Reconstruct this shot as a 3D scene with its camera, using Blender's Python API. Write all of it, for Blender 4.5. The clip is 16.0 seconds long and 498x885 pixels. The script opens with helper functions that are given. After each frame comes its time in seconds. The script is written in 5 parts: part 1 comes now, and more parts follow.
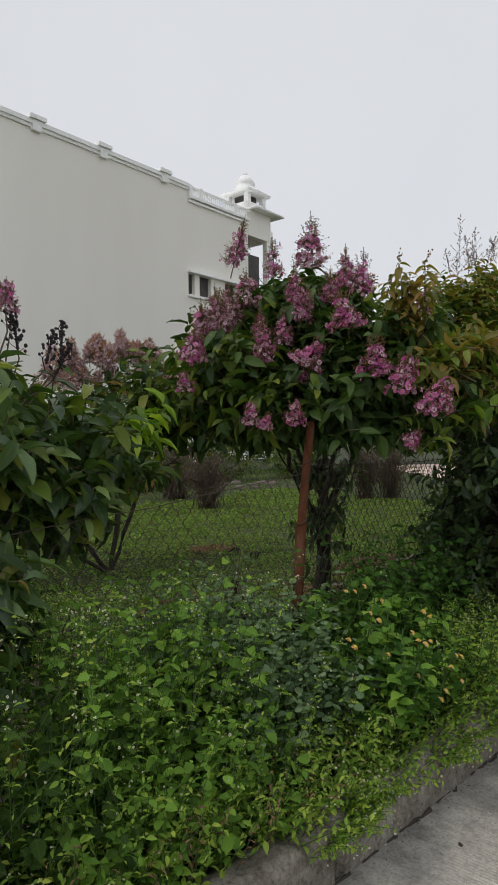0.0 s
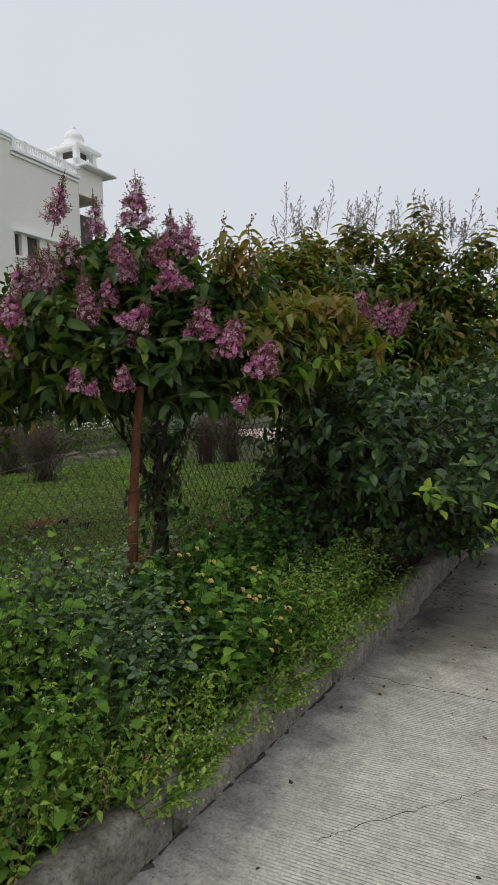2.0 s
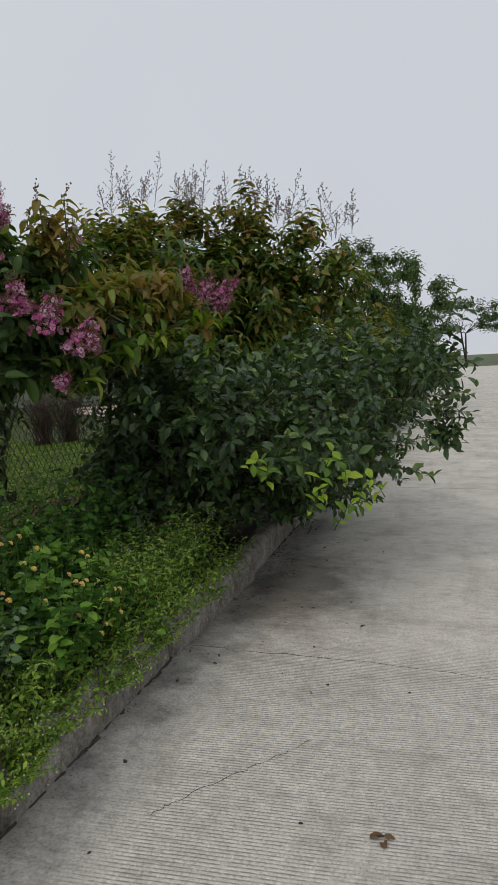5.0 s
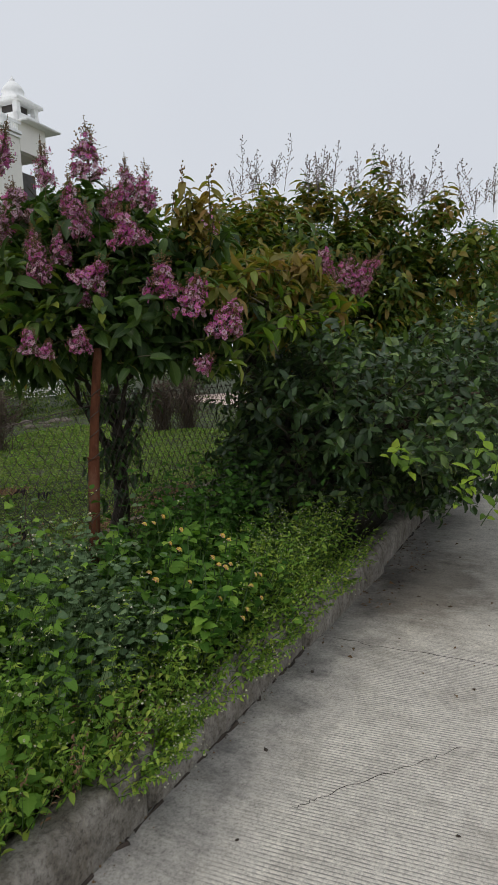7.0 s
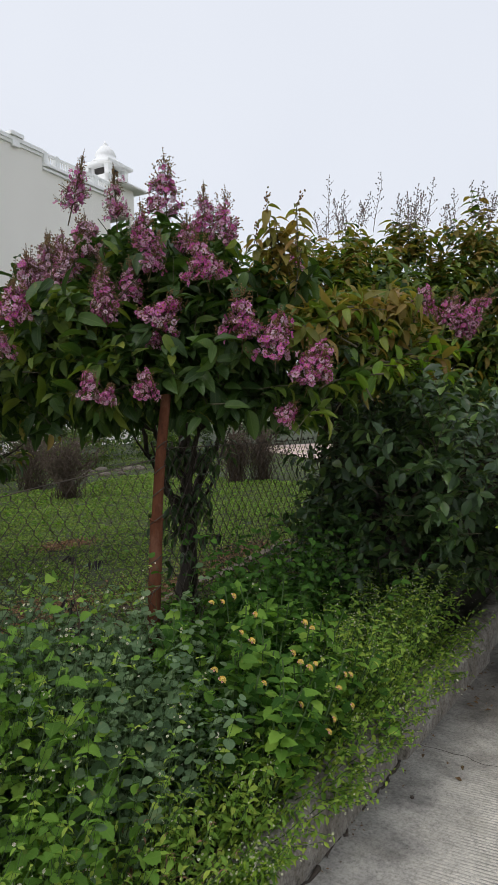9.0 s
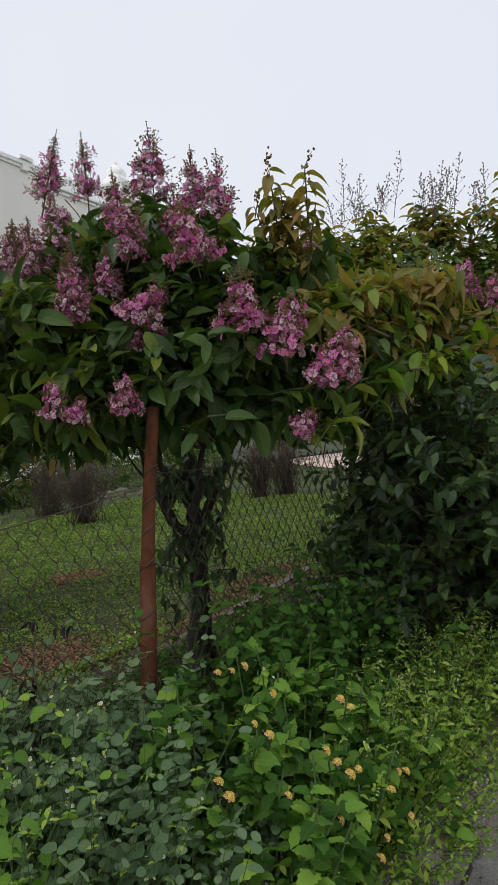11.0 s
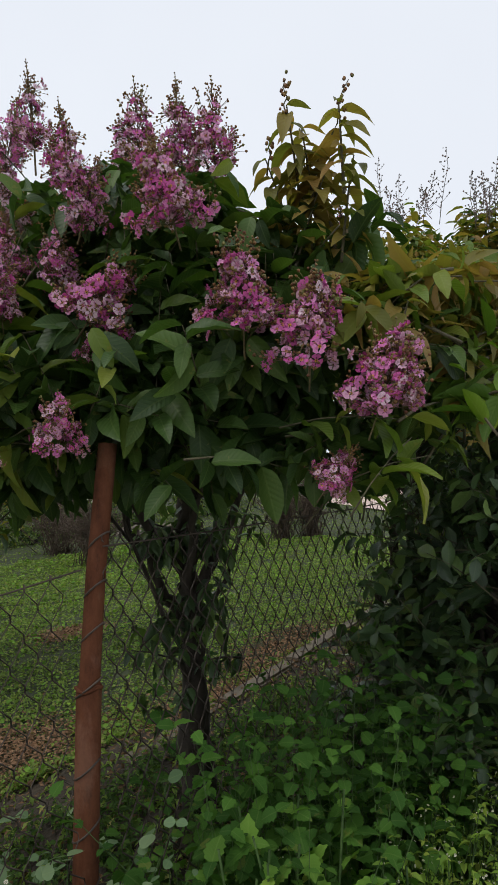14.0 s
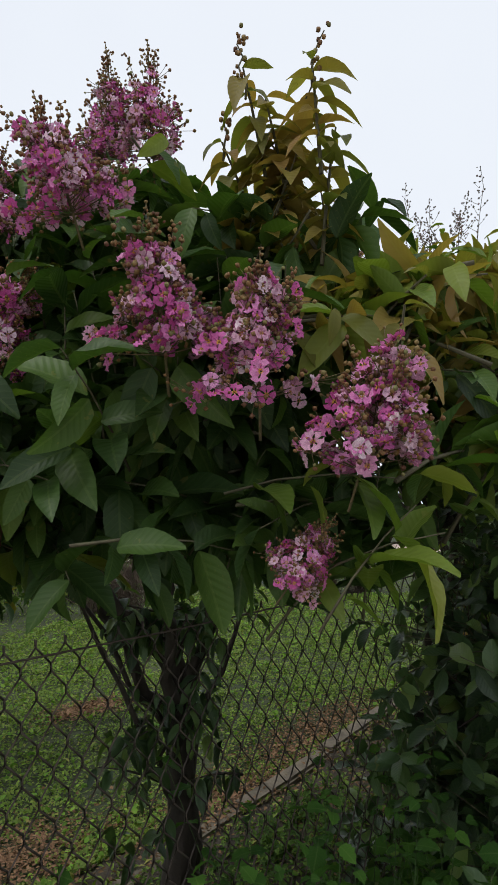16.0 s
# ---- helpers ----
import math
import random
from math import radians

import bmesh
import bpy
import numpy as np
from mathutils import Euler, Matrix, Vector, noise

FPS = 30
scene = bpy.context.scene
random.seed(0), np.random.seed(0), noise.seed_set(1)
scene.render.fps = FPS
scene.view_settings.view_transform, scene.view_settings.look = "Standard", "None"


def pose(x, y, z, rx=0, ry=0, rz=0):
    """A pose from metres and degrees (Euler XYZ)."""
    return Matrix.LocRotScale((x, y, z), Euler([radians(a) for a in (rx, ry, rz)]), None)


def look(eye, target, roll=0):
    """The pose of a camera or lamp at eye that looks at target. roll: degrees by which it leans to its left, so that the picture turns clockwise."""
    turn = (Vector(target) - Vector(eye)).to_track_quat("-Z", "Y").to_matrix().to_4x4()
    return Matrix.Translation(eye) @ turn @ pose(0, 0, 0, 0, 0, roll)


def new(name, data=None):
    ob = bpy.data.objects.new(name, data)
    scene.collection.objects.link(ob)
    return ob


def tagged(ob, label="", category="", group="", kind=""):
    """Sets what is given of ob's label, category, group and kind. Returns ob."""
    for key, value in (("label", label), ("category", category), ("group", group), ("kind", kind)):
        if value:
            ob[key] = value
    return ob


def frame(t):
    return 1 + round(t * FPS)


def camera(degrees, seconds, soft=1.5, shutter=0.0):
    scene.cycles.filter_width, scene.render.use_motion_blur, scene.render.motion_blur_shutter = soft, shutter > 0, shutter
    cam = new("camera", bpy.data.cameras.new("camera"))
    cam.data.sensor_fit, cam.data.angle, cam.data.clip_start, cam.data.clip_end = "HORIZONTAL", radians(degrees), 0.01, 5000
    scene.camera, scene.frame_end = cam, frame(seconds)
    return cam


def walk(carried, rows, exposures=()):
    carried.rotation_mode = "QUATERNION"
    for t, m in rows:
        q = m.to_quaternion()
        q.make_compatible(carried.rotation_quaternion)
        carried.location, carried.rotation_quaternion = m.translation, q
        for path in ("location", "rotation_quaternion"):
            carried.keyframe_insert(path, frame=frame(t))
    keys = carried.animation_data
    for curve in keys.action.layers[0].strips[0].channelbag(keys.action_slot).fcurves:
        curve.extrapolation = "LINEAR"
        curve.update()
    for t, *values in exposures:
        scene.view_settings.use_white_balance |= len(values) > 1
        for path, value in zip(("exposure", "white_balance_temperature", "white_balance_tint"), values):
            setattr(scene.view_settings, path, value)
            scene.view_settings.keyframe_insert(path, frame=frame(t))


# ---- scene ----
cam = camera(41.5, 16.0, soft=1.0)
PATH = [
    (0, (0.429, 0.877, 1.484), (0.375, 2.876, 1.45), -0.7),
    (0.5, (0.449, 0.895, 1.48), (0.499, 2.892, 1.399), -1.2),
    (1, (0.471, 0.905, 1.479), (0.604, 2.897, 1.366), -1.8),
    (1.5, (0.482, 0.899, 1.474), (0.723, 2.88, 1.348), -1.9),
    (2, (0.496, 0.897, 1.47), (0.909, 2.849, 1.326), -2.0),
    (2.5, (0.517, 0.896, 1.464), (1.058, 2.815, 1.307), -2.0),
    (3, (0.537, 0.895, 1.464), (1.174, 2.783, 1.291), -2.4),
    (3.5, (0.637, 0.874, 1.477), (1.359, 2.727, 1.269), -3.4),
    (3.7, (0.657, 0.864, 1.482), (1.425, 2.699, 1.271), -3.5),
    (5.8, (0.539, 0.91, 1.469), (1.386, 2.704, 1.216), -2.8),
    (6, (0.532, 0.927, 1.468), (1.325, 2.745, 1.215), -2.8),
    (6.5, (0.51, 0.953, 1.471), (1.192, 2.819, 1.245), -3.4),
    (7, (0.468, 1.016, 1.451), (1.009, 2.925, 1.198), -2.6),
    (7.5, (0.453, 1.069, 1.443), (0.887, 3.004, 1.181), -3.6),
    (8, (0.507, 1.162, 1.445), (0.796, 3.133, 1.263), -3.8),
    (8.5, (0.54, 1.278, 1.442), (0.795, 3.255, 1.282), -0.8),
    (9, (0.536, 1.473, 1.449), (0.868, 3.443, 1.356), -1.7),
    (9.2, (0.514, 1.533, 1.457), (0.849, 3.503, 1.37), -2.5),
    (11.3, (0.688, 2.088, 1.442), (0.947, 4.071, 1.393), -4.5),
    (11.5, (0.674, 2.142, 1.441), (0.955, 4.121, 1.367), -4.2),
    (12, (0.695, 2.23, 1.436), (0.953, 4.214, 1.416), -4.1),
    (12.5, (0.783, 2.337, 1.446), (0.916, 4.333, 1.473), -3.6),
    (13, (0.821, 2.447, 1.444), (0.946, 4.443, 1.465), -3.5),
    (13.5, (0.813, 2.616, 1.469), (0.98, 4.604, 1.603), -3.2),
    (14, (0.833, 2.75, 1.471), (1.022, 4.74, 1.529), -3.7),
    (14.5, (0.913, 2.859, 1.469), (0.975, 4.854, 1.597), -2.9),
    (15, (0.979, 2.972, 1.479), (1.112, 4.963, 1.615), -4.4),
    (15.5, (1.005, 3.087, 1.504), (1.159, 5.071, 1.699), -5.0),
    (16, (1.058, 3.175, 1.504), (1.102, 5.163, 1.725), -4.7),
]
EXPOSURES = [(0, 0.14, 6770, 8.5), (1.5, 0.12, 6670, 8), (3.5, -0.02, 6550, 8), (6, -0.07, 6550, 7.5), (7, 0.08, 6570, 8), (8, 0.32, 6540, 9), (9.2, 0.34, 6500, 9), (11.5, 0.32, 6560, 9), (13.5, 0.38, 6540, 8), (16, 0.45, 6540, 7)]
walk(cam, [(t, look(eye, target, roll)) for t, eye, target, roll in PATH], EXPOSURES)


# ---- light ----
world = bpy.data.worlds.new("overcast_sky")
scene.world = world
world.use_nodes = True
wn = world.node_tree
sky = wn.nodes.new("ShaderNodeTexSky")
sky.sky_type, sky.sun_disc = "NISHITA", False
sky.sun_elevation, sky.sun_rotation = radians(52), radians(-120)
sky.air_density, sky.dust_density, sky.ozone_density = 1.0, 6.0, 1.0
cloud = wn.nodes.new("ShaderNodeTexNoise")
cloud.inputs["Scale"].default_value, cloud.inputs["Detail"].default_value = 1.6, 4
ramp = wn.nodes.new("ShaderNodeValToRGB")
ramp.color_ramp.elements[0].color = (5.95, 6.2, 6.97, 1)
ramp.color_ramp.elements[1].color = (7.05, 7.3, 7.92, 1)
wn.links.new(cloud.outputs["Fac"], ramp.inputs["Fac"])
blend = wn.nodes.new("ShaderNodeMix")
blend.data_type = "RGBA"
blend.inputs["Factor"].default_value = 0.93
wn.links.new(sky.outputs["Color"], blend.inputs["A"])
wn.links.new(ramp.outputs["Color"], blend.inputs["B"])
wn.links.new(blend.outputs["Result"], wn.nodes["Background"].inputs["Color"])
wn.nodes["Background"].inputs["Strength"].default_value = 0.1

sun = new("sun", bpy.data.lights.new("sun", "SUN"))
sun.data.energy, sun.data.angle, sun.data.color = 0.6, radians(25), (1.0, 0.96, 0.9)
sun.matrix_basis = look((-6, -3, 12), (0, 0, 0))

# ---- the road's own axes: s along the kerb, n from the kerb towards the garden ----
ROAD_TURN = math.degrees(math.atan2(0.727, 0.687))
M_ROAD = pose(0.44, 2.81, 0, 0, 0, ROAD_TURN)
M_BACK = M_ROAD.inverted()
ORIGIN = {}
rng = np.random.default_rng(7)


def local(x, y, z):
    """A place of the world in the road's axes."""
    return M_BACK @ Vector((x, y, z))


# ---- materials ----
def material(name, rough=0.8, metal=0.0):
    m = bpy.data.materials.new(name)
    m.use_nodes = True
    b = m.node_tree.nodes["Principled BSDF"]
    b.inputs["Roughness"].default_value, b.inputs["Metallic"].default_value = rough, metal
    return m, m.node_tree, b


def add(nt, kind, **values):
    node = nt.nodes.new(kind)
    for key, value in values.items():
        node.inputs[key.replace("_", " ")].default_value = value
    return node


def ramp_of(nt, fac, stops):
    r = nt.nodes.new("ShaderNodeValToRGB")
    els = r.color_ramp.elements
    while len(els) < len(stops):
        els.new(0.5)
    for e, (p, c) in zip(els, stops):
        e.position, e.color = p, (*c, 1)
    nt.links.new(fac, r.inputs["Fac"])
    return r.outputs["Color"]


def mix(nt, a, b, fac, how="MIX"):
    m = nt.nodes.new("ShaderNodeMix")
    m.data_type, m.blend_type = "RGBA", how
    for sock, v in (("A", a), ("B", b), ("Factor", fac)):
        if isinstance(v, bpy.types.NodeSocket):
            nt.links.new(v, m.inputs[sock])
        else:
            m.inputs[sock].default_value = (*v, 1) if sock != "Factor" else v
    return m.outputs["Result"]


def noise_of(nt, scale, detail=4, rough=0.55, coord="Object", stretch=None):
    tc = nt.nodes.new("ShaderNodeTexCoord")
    n = add(nt, "ShaderNodeTexNoise", Scale=scale, Detail=detail, Roughness=rough)
    out = tc.outputs[coord]
    if stretch:
        mp = nt.nodes.new("ShaderNodeMapping")
        mp.inputs["Scale"].default_value = stretch
        nt.links.new(out, mp.inputs["Vector"])
        out = mp.outputs["Vector"]
    nt.links.new(out, n.inputs["Vector"])
    return n.outputs["Fac"]


def bump(nt, height, b, strength=0.3, distance=0.01):
    bp = add(nt, "ShaderNodeBump", Strength=strength, Distance=distance)
    nt.links.new(height, bp.inputs["Height"])
    nt.links.new(bp.outputs["Normal"], b.inputs["Normal"])
    return bp


def leaf_material(name, stops, rough=0.42, glow=0.35, vein=0.16, single=False, spots=0.25, shine=0.3):
    """Leaf blade: a colour of its own for each leaf, a paler midrib and side veins, some light through it."""
    m, nt, b = material(name, rough)
    b.inputs["Specular IOR Level"].default_value = shine
    if single:
        rnd = nt.nodes.new("ShaderNodeObjectInfo").outputs["Random"]
    else:
        rnd = nt.nodes.new("ShaderNodeNewGeometry").outputs["Random Per Island"]
    col = ramp_of(nt, rnd, stops)
    uv = nt.nodes.new("ShaderNodeUVMap")
    sep = nt.nodes.new("ShaderNodeSeparateXYZ")
    nt.links.new(uv.outputs["UV"], sep.inputs["Vector"])

    def math_node(op, a, c=0.0):
        k = nt.nodes.new("ShaderNodeMath")
        k.operation = op
        for i, v in enumerate((a, c)):
            if isinstance(v, bpy.types.NodeSocket):
                nt.links.new(v, k.inputs[i])
            else:
                k.inputs[i].default_value = v
        return k.outputs[0]
    off = math_node("ABSOLUTE", math_node("SUBTRACT", sep.outputs["X"], 0.5))
    rib = math_node("LESS_THAN", off, 0.035)
    wave = math_node("SINE", math_node("MULTIPLY", math_node("SUBTRACT", sep.outputs["Y"], math_node("MULTIPLY", off, 0.5)), 58.0))
    side = math_node("MULTIPLY", math_node("GREATER_THAN", wave, 0.86), 0.4)
    lines = math_node("MULTIPLY", math_node("MAXIMUM", rib, side), vein)
    pale = mix(nt, col, (0.42, 0.5, 0.2), 0.45)
    col = mix(nt, col, pale, lines)
    mott = noise_of(nt, 26, 3)
    col = mix(nt, col, (0.25, 0.2, 0.06), math_node("MULTIPLY", math_node("GREATER_THAN", mott, 0.66), spots))
    col = mix(nt, col, (1.25, 1.25, 1.2), mott, "MULTIPLY")
    nt.links.new(col, b.inputs["Base Color"])
    bump(nt, wave, b, 0.12, 0.002)
    tr = nt.nodes.new("ShaderNodeBsdfTranslucent")
    nt.links.new(mix(nt, col, (1.0, 1.15, 0.45), 1.0, "MULTIPLY"), tr.inputs["Color"])
    sh = add(nt, "ShaderNodeMixShader", Fac=glow)
    nt.links.new(b.outputs["BSDF"], sh.inputs[1])
    nt.links.new(tr.outputs["BSDF"], sh.inputs[2])
    nt.links.new(sh.outputs["Shader"], nt.nodes["Material Output"].inputs["Surface"])
    return m


GREEN = [(0.0, (0.0225, 0.048, 0.013)), (0.35, (0.035, 0.073, 0.0165)), (0.7, (0.052, 0.101, 0.021)), (1.0, (0.085, 0.146, 0.029))]
OLIVE = [(0.0, (0.056, 0.0935, 0.018)), (0.4, (0.101, 0.16, 0.026)), (0.8, (0.157, 0.209, 0.034)), (1.0, (0.235, 0.253, 0.045))]
# weed greens darkened: shade low on the verge is put into the leaf colour
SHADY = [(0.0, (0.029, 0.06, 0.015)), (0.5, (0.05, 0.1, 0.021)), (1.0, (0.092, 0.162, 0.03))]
BRONZE = [(0.0, (0.13, 0.15, 0.032)), (0.3, (0.2, 0.17, 0.04)), (0.65, (0.27, 0.19, 0.052)), (0.85, (0.3, 0.18, 0.06)), (1.0, (0.28, 0.25, 0.06))]
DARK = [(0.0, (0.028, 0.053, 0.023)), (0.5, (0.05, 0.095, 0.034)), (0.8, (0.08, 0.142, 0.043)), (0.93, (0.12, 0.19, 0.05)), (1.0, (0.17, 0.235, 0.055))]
WEED = [(0.0, (0.076, 0.158, 0.027)), (0.4, (0.132, 0.258, 0.042)), (0.8, (0.19, 0.342, 0.055)), (1.0, (0.285, 0.42, 0.073))]
PALE = [(0.0, (0.13, 0.24, 0.042)), (0.5, (0.21, 0.34, 0.057)), (1.0, (0.37, 0.45, 0.085))]
CREEP = [(0.0, (0.03, 0.082, 0.016)), (0.5, (0.052, 0.128, 0.022)), (1.0, (0.09, 0.2, 0.032))]
GREYG = [(0.0, (0.0884, 0.149, 0.0718)), (0.6, (0.133, 0.206, 0.105)), (1.0, (0.188, 0.263, 0.139))]
LIME = [(0.0, (0.075, 0.15, 0.022)), (0.45, (0.15, 0.255, 0.028)), (0.8, (0.26, 0.38, 0.035)), (1.0, (0.34, 0.44, 0.05))]
GRASS = [(0.0, (0.095, 0.146, 0.03)), (0.5, (0.154, 0.23, 0.047)), (0.9, (0.222, 0.305, 0.069)), (1.0, (0.3, 0.27, 0.095))]
LITTER = [(0.0, (0.048, 0.0255, 0.0126)), (0.5, (0.112, 0.06, 0.028)), (1.0, (0.192, 0.105, 0.056))]
FAR = [(0.0, (0.046, 0.078, 0.03)), (0.6, (0.078, 0.13, 0.045)), (1.0, (0.13, 0.185, 0.062))]
m_leaf = leaf_material("leaf_green", GREEN, glow=0.3)
m_leaf_one = leaf_material("leaf_green_single", GREEN, glow=0.3, single=True)
m_shady = leaf_material("leaf_weed_painted_shade", SHADY, rough=0.7, shine=0.12)
m_olive = leaf_material("leaf_olive", OLIVE)
m_bronze = leaf_material("leaf_bronze", BRONZE, glow=0.45, vein=0.08)
m_bronze_one = leaf_material("leaf_bronze_single", BRONZE, glow=0.48, single=True)
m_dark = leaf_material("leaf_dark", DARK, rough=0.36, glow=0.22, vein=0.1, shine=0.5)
m_dark_one = leaf_material("leaf_dark_single", DARK, rough=0.36, glow=0.22, vein=0.1, shine=0.5, single=True)
m_weed = leaf_material("leaf_weed", WEED, rough=0.7, shine=0.12)
m_pale = leaf_material("leaf_pale_weed", PALE, rough=0.7, shine=0.12)
m_creep = leaf_material("leaf_creeper", CREEP, rough=0.7, shine=0.12)
m_greyg = leaf_material("leaf_grey_green", GREYG, rough=0.7, glow=0.2, shine=0.15)
m_lime = leaf_material("leaf_new", LIME, glow=0.4, spots=0.0)
m_lime_one = leaf_material("leaf_new_single", LIME, glow=0.4, spots=0.0, single=True)
m_grass = leaf_material("leaf_lawn", GRASS, rough=0.6, vein=0.1, shine=0.2)
m_earth = leaf_material("dry_earth_bits", [(0.0, (0.1, 0.06, 0.038)), (0.5, (0.2, 0.118, 0.07)), (1.0, (0.3, 0.18, 0.11))], rough=0.9, glow=0.1, vein=0.0, shine=0.1)
m_litter = leaf_material("leaf_dead", LITTER, rough=0.8, glow=0.1, vein=0.2)
m_far = leaf_material("leaf_far", FAR, rough=0.6, glow=0.3, vein=0.0)


def petal_material(name, stops, heart=(0.75, 0.42, 0.05)):
    """Crinkled petals: a colour of its own for each flower, paler at the rim, with a yellow heart."""
    m, nt, b = material(name, 0.6)
    rnd = nt.nodes.new("ShaderNodeNewGeometry").outputs["Random Per Island"]
    col = ramp_of(nt, rnd, stops)
    col = mix(nt, col, ramp_of(nt, noise_of(nt, 130, 4, 0.6), [(0.3, (0.72, 0.66, 0.72)), (0.7, (1.3, 1.25, 1.3))]), 1.0, "MULTIPLY")
    uv = nt.nodes.new("ShaderNodeUVMap")
    sep = nt.nodes.new("ShaderNodeSeparateXYZ")
    nt.links.new(uv.outputs["UV"], sep.inputs["Vector"])
    if heart:
        col = mix(nt, heart, col, ramp_of(nt, sep.outputs["Y"], [(0.12, (0, 0, 0)), (0.3, (1, 1, 1))]))
    nt.links.new(col, b.inputs["Base Color"])
    tr = nt.nodes.new("ShaderNodeBsdfTranslucent")
    nt.links.new(col, tr.inputs["Color"])
    sh = add(nt, "ShaderNodeMixShader", Fac=0.3)
    nt.links.new(b.outputs["BSDF"], sh.inputs[1])
    nt.links.new(tr.outputs["BSDF"], sh.inputs[2])
    nt.links.new(sh.outputs["Shader"], nt.nodes["Material Output"].inputs["Surface"])
    return m


m_petal = petal_material("petal_pink", [(0.0, (0.58, 0.09, 0.33)), (0.45, (0.7, 0.17, 0.46)), (0.8, (0.78, 0.3, 0.57)), (1.0, (0.86, 0.5, 0.7))])
m_faded = petal_material("petal_faded", [(0.0, (0.64, 0.27, 0.42)), (0.5, (0.78, 0.48, 0.6)), (1.0, (0.87, 0.72, 0.76))], (0.5, 0.25, 0.06))
m_pinkwhite = petal_material("petal_pale_pink", [(0.0, (0.7, 0.48, 0.52)), (0.5, (0.84, 0.66, 0.69)), (1.0, (0.9, 0.8, 0.8))], (0.45, 0.25, 0.1))
m_lantana = petal_material("petal_lantana", [(0.0, (0.88, 0.5, 0.06)), (0.35, (0.93, 0.7, 0.1)), (0.75, (0.95, 0.82, 0.22)), (0.86, (0.84, 0.4, 0.34)), (1.0, (0.88, 0.52, 0.5))], (0.85, 0.45, 0.05))
m_whitebud = petal_material("petal_pale_weed", [(0.0, (0.5, 0.56, 0.28)), (1.0, (0.8, 0.8, 0.6))], None)
m_bud = petal_material("bud_brown", [(0.0, (0.16, 0.07, 0.035)), (0.45, (0.28, 0.15, 0.055)), (0.8, (0.3, 0.22, 0.075)), (1.0, (0.24, 0.26, 0.09))], None)
m_seed = petal_material("bud_dark", [(0.0, (0.012, 0.01, 0.012)), (1.0, (0.05, 0.03, 0.035))], None)
m_spike = petal_material("bud_grey", [(0.0, (0.13, 0.12, 0.09)), (0.6, (0.22, 0.2, 0.15)), (1.0, (0.3, 0.2, 0.18))], None)


def plain(name, a, c, scale=8.0, rough=0.85, relief=0.3, depth=0.01, fine=90.0, metal=0.0, stretch=None):
    """Two tones mixed by a coarse and a fine noise, with relief."""
    m, nt, b = material(name, rough, metal)
    big, small = noise_of(nt, scale, 5, 0.6, stretch=stretch), noise_of(nt, fine, 3, 0.6)
    r = ramp_of(nt, big, [(0.32, a), (0.68, c)])
    col = mix(nt, r, (1.35, 1.35, 1.35), small, "MULTIPLY")
    nt.links.new(col, b.inputs["Base Color"])
    bump(nt, small, b, relief, depth)
    return m


m_bark = plain("bark", (0.022, 0.017, 0.013), (0.06, 0.047, 0.036), 14, 0.9, 0.6, 0.006, 60, stretch=(1, 1, 0.25))
m_twig = plain("twig", (0.06, 0.05, 0.03), (0.1, 0.09, 0.05), 30, 0.85)
m_stalk = plain("flower_stalk", (0.08, 0.075, 0.03), (0.15, 0.1, 0.05), 30, 0.85)
m_stem = plain("weed_stem", (0.03, 0.06, 0.014), (0.06, 0.11, 0.026), 30, 0.9)
m_dry = plain("dry_twig", (0.055, 0.038, 0.027), (0.12, 0.086, 0.062), 20, 0.9)
m_soil = plain("soil", (0.022, 0.018, 0.011), (0.055, 0.042, 0.027), 3, 0.95, 0.8, 0.02, 45)
m_lawn = plain("lawn_soil", (0.02, 0.03, 0.01), (0.05, 0.06, 0.022), 1.1, 0.95, 0.8, 0.03, 30)
m_ground = plain("far_ground", (0.06, 0.09, 0.035), (0.12, 0.12, 0.06), 0.2, 0.95, 0.5, 0.03, 6)
m_wire = plain("wire", (0.045, 0.035, 0.03), (0.1, 0.075, 0.06), 20, 0.7, 0.3, 0.001, 200, metal=0.3)
m_stone = plain("edging_stone", (0.045, 0.037, 0.025), (0.17, 0.14, 0.1), 6, 0.9, 0.5, 0.006, 70)
m_rubble = plain("rubble", (0.08, 0.066, 0.05), (0.2, 0.17, 0.14), 5, 0.9, 0.6, 0.01, 40)
m_plaster = plain("white_plaster", (0.74, 0.715, 0.66), (0.8, 0.775, 0.72), 0.3, 0.85, 0.06, 0.01, 30, stretch=(1, 1, 0.25))
m_trim = plain("white_trim", (0.8, 0.8, 0.79), (0.86, 0.86, 0.85), 1.5, 0.8, 0.1, 0.01, 10)
# near-black for windows, and for shade painted into the balcony and turret
m_shade = plain("opening_shade", (0.03, 0.028, 0.027), (0.07, 0.06, 0.055), 2, 0.6, 0.1)
m_pinkwall = plain("pale_paving", (0.42, 0.31, 0.27), (0.62, 0.49, 0.44), 1.5, 0.9, 0.4)


